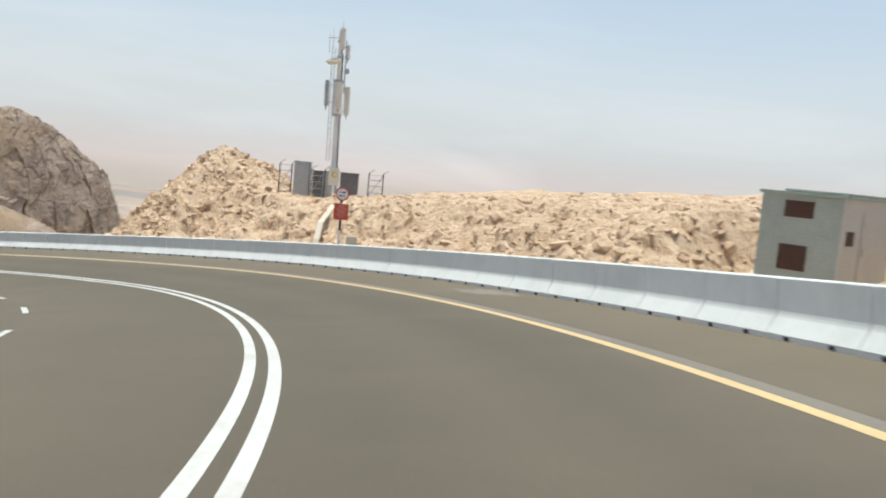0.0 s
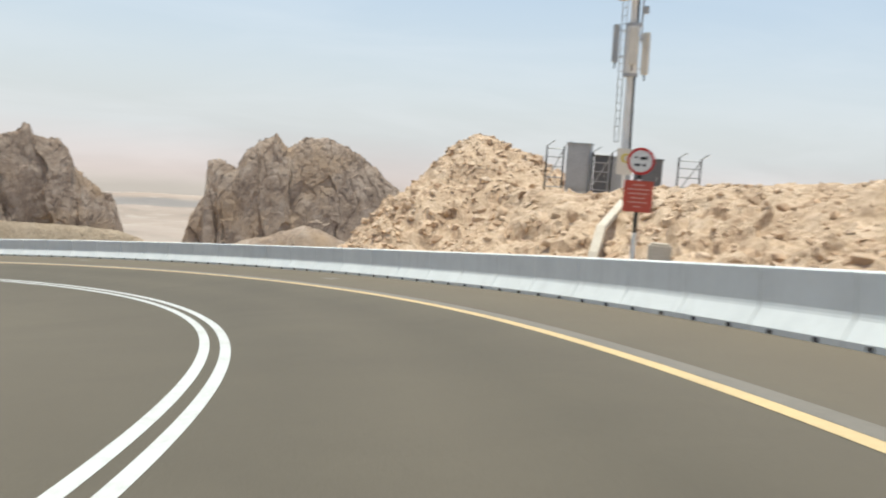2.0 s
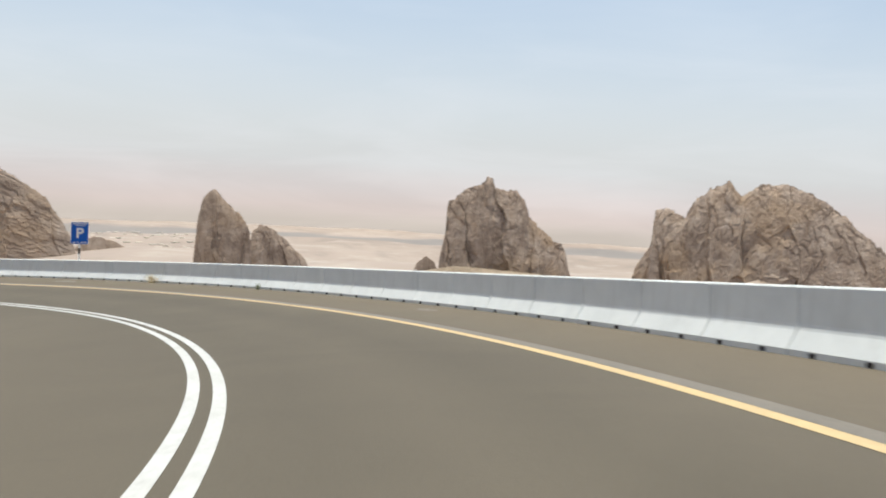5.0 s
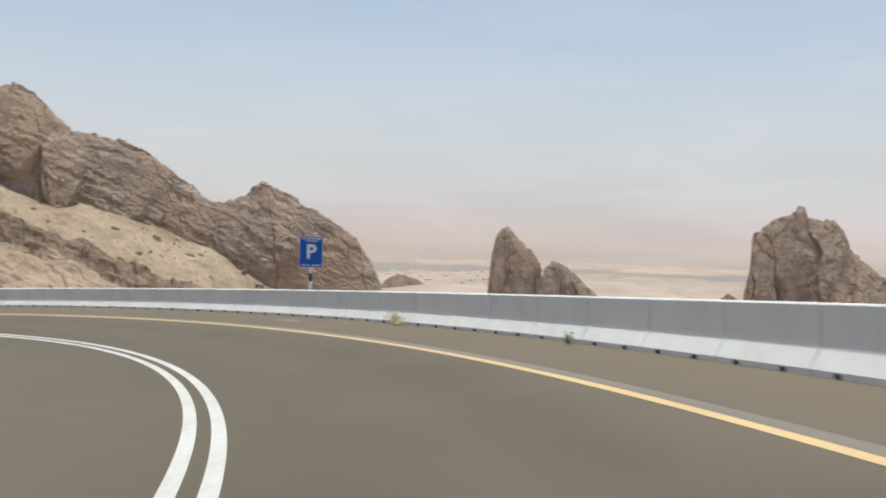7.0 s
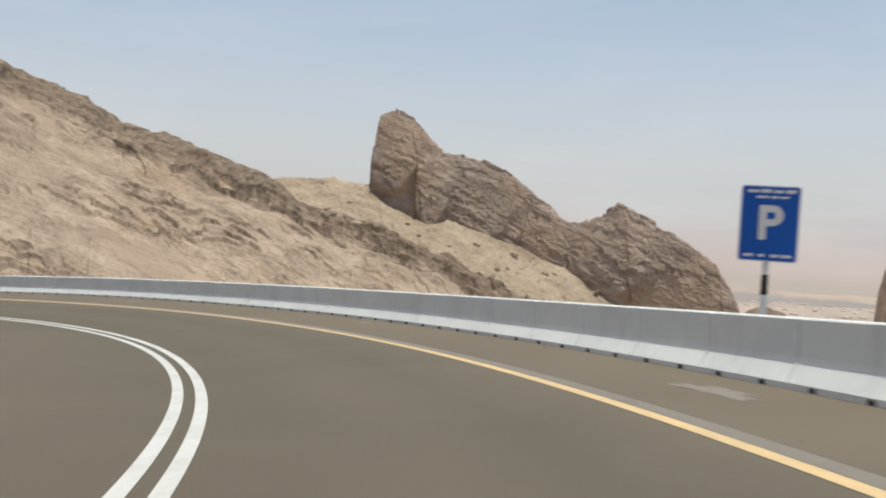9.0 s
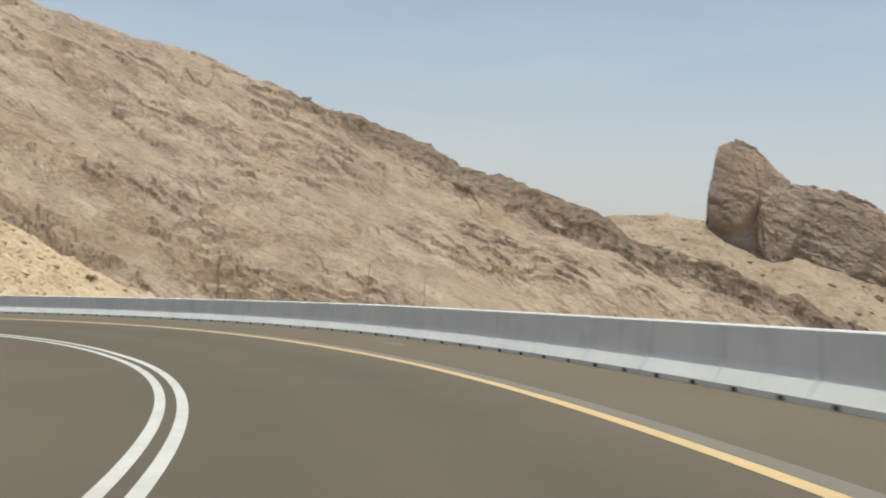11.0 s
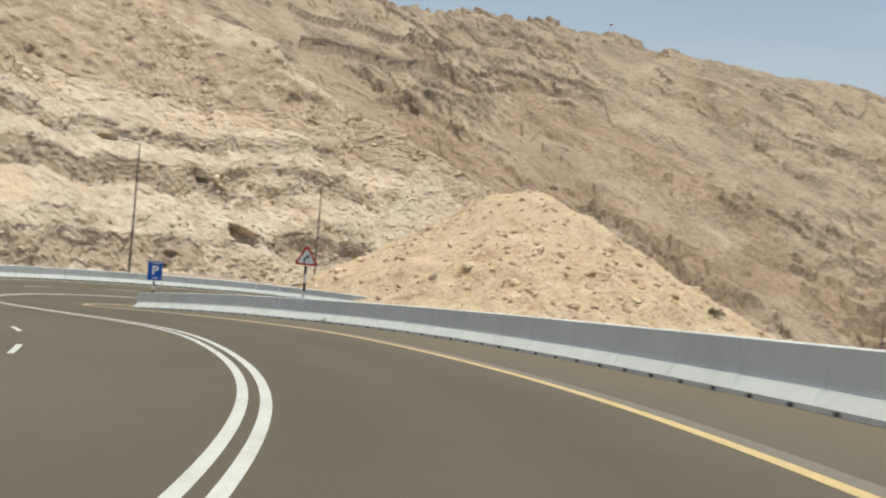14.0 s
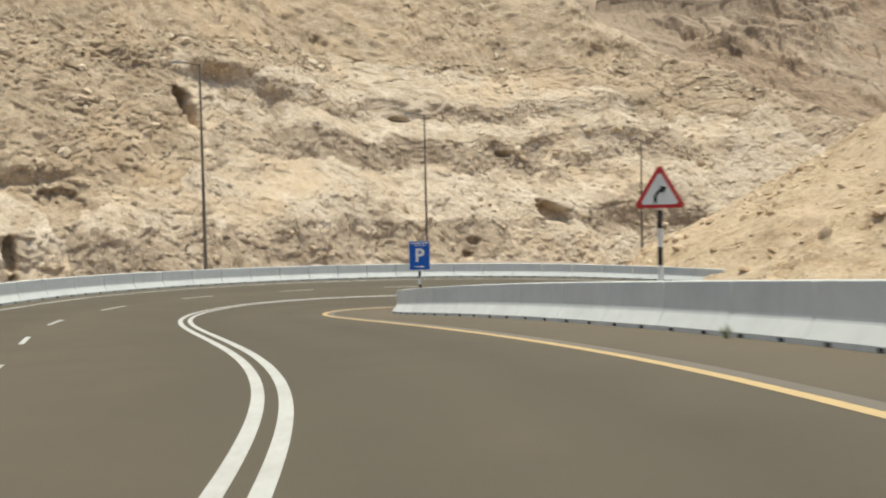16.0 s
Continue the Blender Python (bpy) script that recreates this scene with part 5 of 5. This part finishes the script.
# ---- telecom mast and its equipment ----
def telecom_mast(m, h):
    th = thing("telecom_mast", m, "cream steel telecom mast with antennas and a ladder", "mast")
    part("base_plate", box(0, 0, 0.04, 0.8, 0.8, 0.08, 0.02), GALV, th)
    part("shaft", rod((0, 0, 0), (0, 0, h * 0.98), 0.165, 0.12, 20), MAST_PAINT, th)
    part("shroud", rod((0, 0, h * 0.49), (0, 0, h * 0.69), 0.26, 0.25, 20), MAST_PAINT, th)
    for z in (h * 0.49, h * 0.69, h * 0.83, h * 0.92):
        part("collar", rod((0, 0, z - 0.06), (0, 0, z + 0.06), 0.28 if z < h * 0.7 else 0.19, None, 18), GALV, th)
    for x in (-0.44, -0.27):
        part("ladder_rail", rod((x, -0.08, h * 0.22), (x, -0.08, h * 0.88), 0.02, 0.02, 8), GALV, th)
    z = h * 0.22
    while z < h * 0.88:
        part("ladder_rung", rod((-0.44, -0.08, z), (-0.27, -0.08, z), 0.013, 0.013, 6), GALV, th)
        z += 0.3
    for x, y, z, w, hh, mat, rz in ((-0.62, -0.1, h * 0.615, 0.24, 1.45, CAB_GREY, 25), (0.52, -0.1, h * 0.575, 0.3, 1.6, ANTENNA, -20), (0.06, -0.36, h * 0.6, 0.3, 1.4, ANTENNA, 0), (0.1, -0.3, h * 0.93, 0.3, 1.2, ANTENNA, 0), (0.42, 0.05, h * 0.86, 0.26, 0.8, SIGN_WHITE, -30)):
        a = part("panel_antenna", box(x, y, z, w, 0.13, hh, 0.035, (0, 0, rz)), mat, th)
        for dz in (-0.35, 0.35):
            part("bracket", rod((x * 0.3, y * 0.3, z + dz * hh), (x, y, z + dz * hh), 0.022, 0.022, 6), GALV, a)
        part("cable_tail", rod((x, y, z - hh / 2 - 0.22), (x, y, z - hh / 2), 0.025, 0.03, 6), DARK_STEEL, a)
    bm = bmesh.new()
    bmesh.ops.create_uvsphere(bm, u_segments=24, v_segments=12, radius=0.44)
    bmesh.ops.delete(bm, geom=[v for v in bm.verts if v.co.z > 0.02], context="VERTS")
    bmesh.ops.scale(bm, vec=(1, 1, 0.6), verts=bm.verts)
    bmesh.ops.rotate(bm, cent=(0, 0, 0), matrix=Euler((radians(15), radians(-10), 0)).to_matrix(), verts=bm.verts)
    bmesh.ops.translate(bm, vec=(-0.36, -0.2, h * 0.81), verts=bm.verts)
    bmesh.ops.solidify(bm, geom=bm.faces[:], thickness=0.03)
    dish = part("dish", bm, ANTENNA, th, "shallow beige dish antenna")
    part("dish_arm", rod((0, 0, h * 0.79), (-0.34, -0.16, h * 0.79), 0.035, 0.035, 8), GALV, dish)
    part("radio_unit", box(0.44, 0.0, h * 0.75, 0.22, 0.2, 0.28, 0.03), CAB_GREY, th)
    part("side_mast", rod((0.32, 0.0, h * 0.62), (0.32, 0.0, h * 0.93), 0.035, 0.035, 8), GALV, th)
    part("top_arm", rod((-0.65, 0, h * 0.94), (0.05, 0, h * 0.94), 0.028, 0.028, 8), GALV, th)
    for x, z0, z1 in ((-0.62, 0.85, 0.96), (-0.42, 0.87, 0.985)):
        part("whip_aerial", rod((x, 0, h * z0), (x, 0, h * z1), 0.016, 0.012, 6), GALV, th)
    part("lightning_rod", rod((0.08, 0, h * 0.97), (0.08, 0, h * 1.04), 0.018, 0.008, 6), GALV, th)
    part("feeder_cable", rod((0.2, -0.08, 0.4), (0.15, -0.08, h * 0.85), 0.035, 0.035, 8), DARK_STEEL, th, "dark feeder cable")
    return th


EQ = Matrix.Translation((-24.9, 58.6, -3.18)) @ Matrix.Rotation(radians(21), 4, "Z")


def equipment_cabinet(name, x, w, d, h, mat, label, y=0.0):
    th = thing(name, EQ @ Matrix.Translation((x, y, 0)), label, "equipment cabinet", "mast equipment")
    part("plinth", box(0, 0, 0.05, w * 0.96, d * 0.96, 0.1, 0.01), CONCRETE, th)
    part("body", box(0, 0, 0.1 + (h - 0.16) / 2, w, d, h - 0.16, 0.02), mat, th)
    part("roof", box(0, 0, h - 0.03, w + 0.08, d + 0.08, 0.06, 0.015), mat, th)
    door = part("door", box(0, -d / 2 - 0.012, h * 0.5, w * 0.86, 0.024, h * 0.78, 0.008), mat, th)
    part("handle", box(w * 0.34, -d / 2 - 0.035, h * 0.5, 0.03, 0.03, 0.16, 0.006), GALV, door)
    return th


telecom_mast(EQ @ Matrix.Translation((-0.32, 0.95, 0.0)) @ Matrix.Rotation(radians(-1.2), 4, "Y"), 9.5)


def emblem_sign(m):
    th = thing("plate_sign", m, "beige plate with a yellow emblem on a pale post", "sign")
    plate_ob = part("plate", plate(rounded(0.56, 0.9, 0.02, 0, 1.3), -0.03, -0.01), ANTENNA, th)
    part("emblem", disc(0.02, 1.42, 0.17, -0.036, -0.03, 24), YELLOW_PLATE, plate_ob)
    part("emblem_core", disc(0.05, 1.42, 0.1, -0.04, -0.036, 24), ANTENNA, plate_ob)
    part("post", rod((0, 0.03, -0.2), (0, 0.03, 1.7), 0.05, 0.05, 10), MAST_PAINT, th)
    return th


emblem_sign(pose(-24.05, 56.1, -3.2, 0, 0, 22))
equipment_cabinet("equipment_cabinet", -1.98, 0.88, 0.8, 1.92, CAB_GREY, "tall grey steel equipment cabinet beside the mast")
equipment_cabinet("equipment_cabinet", -1.1, 0.5, 0.7, 1.5, CAB_DARK, "narrow dark equipment cabinet beside the mast", -0.25)
equipment_cabinet("equipment_cabinet", -0.5, 0.9, 0.8, 1.5, CAB_GREY, "low grey steel equipment cabinet beside the mast", 0.15)
equipment_cabinet("equipment_cabinet", 0.62, 1.0, 0.9, 1.5, CAB_DARK, "wide dark equipment cabinet on the pad", 0.3)


def fence_panel(x0, x1, y, h, label):
    th = thing("fence_panel", EQ @ Matrix.Translation((x0, y, 0)), label, "fence", "mast fence")
    w = x1 - x0
    for x in (0, w):
        p = part("post", rod((x, 0, -0.2), (x, 0, h), 0.03, 0.03, 8), DARK_STEEL, th)
        part("barb_arm", rod((x, 0, h), (x + 0.28, -0.05, h + 0.2), 0.02, 0.02, 6), GALV, p)
    for z in (0.2, h * 0.32, h * 0.55, h * 0.76, h - 0.1):
        part("rail", rod((0, 0, z), (w, 0, z), 0.02, 0.02, 6), GALV, th)
    part("brace", rod((0, 0, 0.25), (w, 0, h * 0.95), 0.02, 0.02, 6), GALV, th)
    return th


fence_panel(-3.2, -2.55, -0.3, 1.75, "rusty steel fence panel beside the equipment")
fence_panel(-1.4, -0.7, -0.75, 1.6, "steel fence panel in front of the equipment")
fence_panel(1.7, 2.5, 0.2, 1.6, "steel fence panel with slanted barb arms")
tagged(new("concrete_pad", None), "pale concrete pad under the mast equipment", "concrete pad")
pad_ob = bpy.data.objects["concrete_pad"]
pad_ob.matrix_world = EQ
part("slab", box(-0.3, 0.1, -0.06, 6.2, 2.6, 0.14, 0.02), CONCRETE, pad_ob)

# cable trough running down the bank
tr = thing("cable_trough", pose(-22.7, 53.6, -3.1), "pale concrete cable trough running down the bank", "cable trough")
pts = [(0.0, 0.0, 0.05), (0.8, -2.5, -0.3), (1.51, -4.87, -0.69), (1.72, -5.6, -1.3), (1.8, -5.9, -1.8)]
for a, b in zip(pts, pts[1:]):
    d = Vector(b) - Vector(a)
    bm = box(0, 0, 0, 0.24, 0.16, d.length + 0.08, 0.02)
    bmesh.ops.transform(bm, matrix=Matrix.Translation((Vector(a) + Vector(b)) / 2) @ d.to_track_quat("Z", "Y").to_matrix().to_4x4(), verts=bm.verts)
    part("trough_length", bm, SPILL_PALE, tr)
mk = thing("marker_post", pose(-16.97, 42.25, -4.6, 0, 0, 25), "squat dusty beige concrete marker block behind the barrier", "marker post")
part("post", box(0, 0, 0.55, 0.38, 0.3, 1.1, 0.04), SPILL_PALE, mk)


# ---- utility kiosk ----
def utility_kiosk(m):
    th = thing("utility_kiosk", m, "pale green metal utility kiosk with rusty louvre vents", "utility kiosk")
    W, D, H = 2.08, 3.0, 2.45
    part("plinth", box(W / 2, D / 2, -0.1, W + 0.1, D + 0.1, 0.4, 0.02), CONCRETE, th)
    part("front_panel", box(W / 2, 0.025, H / 2 + 0.1, W, 0.05, H - 0.1, 0.008), KIOSK, th)
    part("back_panel", box(W / 2, D - 0.025, H / 2 + 0.1, W, 0.05, H - 0.1, 0.008), KIOSK, th)
    part("side_panel", box(W - 0.025, D / 2, H / 2 + 0.1, 0.045, D - 0.11, H - 0.1, 0.006), KIOSK_SIDE, th, "pale grey side panel")
    part("side_panel", box(0.025, D / 2, H / 2 + 0.1, 0.045, D - 0.11, H - 0.1, 0.006), KIOSK, th)
    part("corner_post", box(W + 0.004, 0.0, H / 2 + 0.1, 0.07, 0.07, H - 0.08, 0.01), KIOSK_SIDE, th)
    part("roof", box(W / 2, D / 2, H + 0.08, W + 0.16, D + 0.16, 0.08, 0.02), KIOSK, th)
    part("roof_cap", box(W * 0.62, D / 2, H + 0.155, W * 0.8, D * 0.9, 0.06, 0.02), KIOSK, th)
    def louvre(x, z, w, h, side):
        ax = (lambda u, v, t: (x + u, -0.012 - t, z + v)) if not side else (lambda u, v, t: (W + 0.012 + t, x + u, z + v))
        def b(u, v, t, su, sv, st, rot=None):
            c = ax(u, v, t)
            return box(*c, *((su, st, sv) if not side else (st, su, sv)), 0.004, rot)
        fr = part("vent_frame", b(0, 0, 0, w + 0.05, h + 0.05, 0.03), LOUVRE, th, "rusty louvre vent")
        n = max(4, int(h / 0.055))
        for i in range(n):
            part("slat", b(0, -h / 2 + (i + 0.5) * h / n, 0.018, w, h / n * 0.55, 0.012, (35, 0, 0) if not side else (0, -35, 0)), LOUVRE, fr)
    louvre(0.98, H - 0.3, 0.68, 0.36, False)
    louvre(0.94, H - 1.5, 0.66, 0.58, False)
    louvre(0.45, H - 0.9, 0.34, 0.3, True)
    dr = part("door", box(W + 0.01, 1.7, H * 0.5, 0.03, 1.2, H * 0.82, 0.008), KIOSK_SIDE, th)
    part("handle", box(W + 0.04, 1.2, H * 0.5, 0.03, 0.03, 0.2, 0.006), GALV, dr)
    return th


utility_kiosk(pose(-4.05, 37.95, -3.14, 0, 0, -31))


# ---- shrubs, weeds and spilled cement ----
def shrub(name, place, r, h, mat, label, seed, blades=False):
    rng = np.random.default_rng(seed)
    th = thing(name, pose(*place), label, "shrub" if not blades else "weed")
    bm = bmesh.new()
    tips = []
    for i in range(16 if not blades else 26):
        a, e = rng.uniform(0, 6.283), rng.uniform(0.35, 1.4)
        tip = Vector((math.cos(a) * math.cos(e) * r, math.sin(a) * math.cos(e) * r, math.sin(e) * h)) * rng.uniform(0.6, 1.0)
        mid = tip * 0.5 + Vector((0, 0, 0.12 * h))
        rod((0, 0, -0.05), mid, 0.012 * r + 0.002, 0.008 * r + 0.0015, 4, bm)
        rod(mid, tip, 0.008 * r + 0.0015, 0.002, 4, bm)
        tips += [mid, tip, (mid + tip) / 2]
    part("stems", bm, DRY_LEAF if not blades else mat, th)
    verts, faces = [], []
    for i in range(420 if not blades else 120):
        c = tips[rng.integers(len(tips))] + Vector(rng.normal(size=3) * 0.1 * r)
        d = Vector(rng.normal(size=3)).normalized() * r * rng.uniform(0.05, 0.11)
        n = d.cross(Vector(rng.normal(size=3))).normalized() * d.length * 0.4
        k = len(verts)
        verts += [c - d, c + n, c + d, c - n]
        faces.append((k, k + 1, k + 2, k + 3))
    ob = new("leaves", mesh_from("leaves", verts, faces, mat))
    ob.parent = th
    return th


shrub("desert_shrub", (-113.1, -47.6, -15.4), 0.85, 0.8, DRY_LEAF, "dry grey-brown desert shrub on the spoil heap", 1)
w = on_road(93.6, 2.05)
shrub("dry_weed", tuple(w), 0.46, 0.36, STRAW, "straw-coloured dry weed at the barrier foot", 2, True)
w = on_road(86.6, 2.12)
shrub("green_weed", tuple(w), 0.2, 0.26, GREEN_LEAF, "small dusty green weed at the barrier foot", 3, True)
w = on_road(164.6, 2.1)
shrub("green_weed", tuple(w), 0.15, 0.22, GREEN_LEAF, "small dusty green weed at the barrier foot", 4, True)
shrub("desert_shrub", (-6.9, 63.0, -1.75), 0.35, 0.6, DRY_LEAF, "small dry shrub on top of the bank", 5)

for i, (sp, lat, a, b) in enumerate(((35.2, 1.75, 0.9, 0.35), (35.9, 1.5, 0.6, 0.22), (58.0, 1.3, 0.45, 0.16), (98.5, 1.45, 0.7, 0.2), (127.0, 1.5, 0.5, 0.12), (112.0, 1.7, 0.4, 0.12), (76.0, 1.6, 0.4, 0.14))):
    rng = np.random.default_rng(90 + i)
    n = 72
    ang = np.linspace(0, 2 * math.pi, n, endpoint=False)
    rad = 1 + 0.2 * np.sin(ang * 3 + i) + 0.18 * np.sin(ang * 7 + 2 * i) + 0.1 * np.sin(ang * 17 + i) + rng.normal(size=n) * 0.05
    ring = [tuple(on_road(sp + a * r * math.cos(t), lat + b * r * math.sin(t), 0.004)) for t, r in zip(ang, rad)]
    me = mesh_from("cement_spill", ring + [tuple(on_road(sp, lat, 0.012))], [(k, (k + 1) % n, n) for k in range(n)], SPILL)
    tagged(new("cement_spill", me), "thin pale patch of spilled cement on asphalt", "spill", "", "structure")


# ---- small things on the crest ----
def crest_point(deg):
    i = int(np.argmin(np.abs(ma - deg)))
    j = int(np.argmax(np.arctan2(CRESTP[i, :, 2] - MZ, np.hypot(CRESTP[i, :, 0] - MX, CRESTP[i, :, 1] - MY))))
    return CRESTP[i, j]


for deg, r, sd in ((230.6, 3.2, 11), (229.0, 1.8, 12), (223.6, 2.2, 13), (238.4, 2.0, 14), (206.3, 2.4, 15)):
    q = crest_point(deg)
    shrub("desert_shrub", (q[0], q[1], q[2] - 0.3), r, r * 1.1, DRY_LEAF, "dark dry shrub on the mountain crest", sd)
q = crest_point(252.6)
fp = thing("flagpole", pose(q[0], q[1], q[2] - 0.3, 0, 0, 160), "far thin flagpole with a small flag on a crest", "flagpole")
part("pole", rod((0, 0, 0), (0, 0, 8.0), 0.16, 0.1, 8), POLE_STEEL, fp)
part("flag", box(1.3, 0, 7.0, 2.4, 0.06, 1.5), BOARD_RED, fp, "small reddish flag")
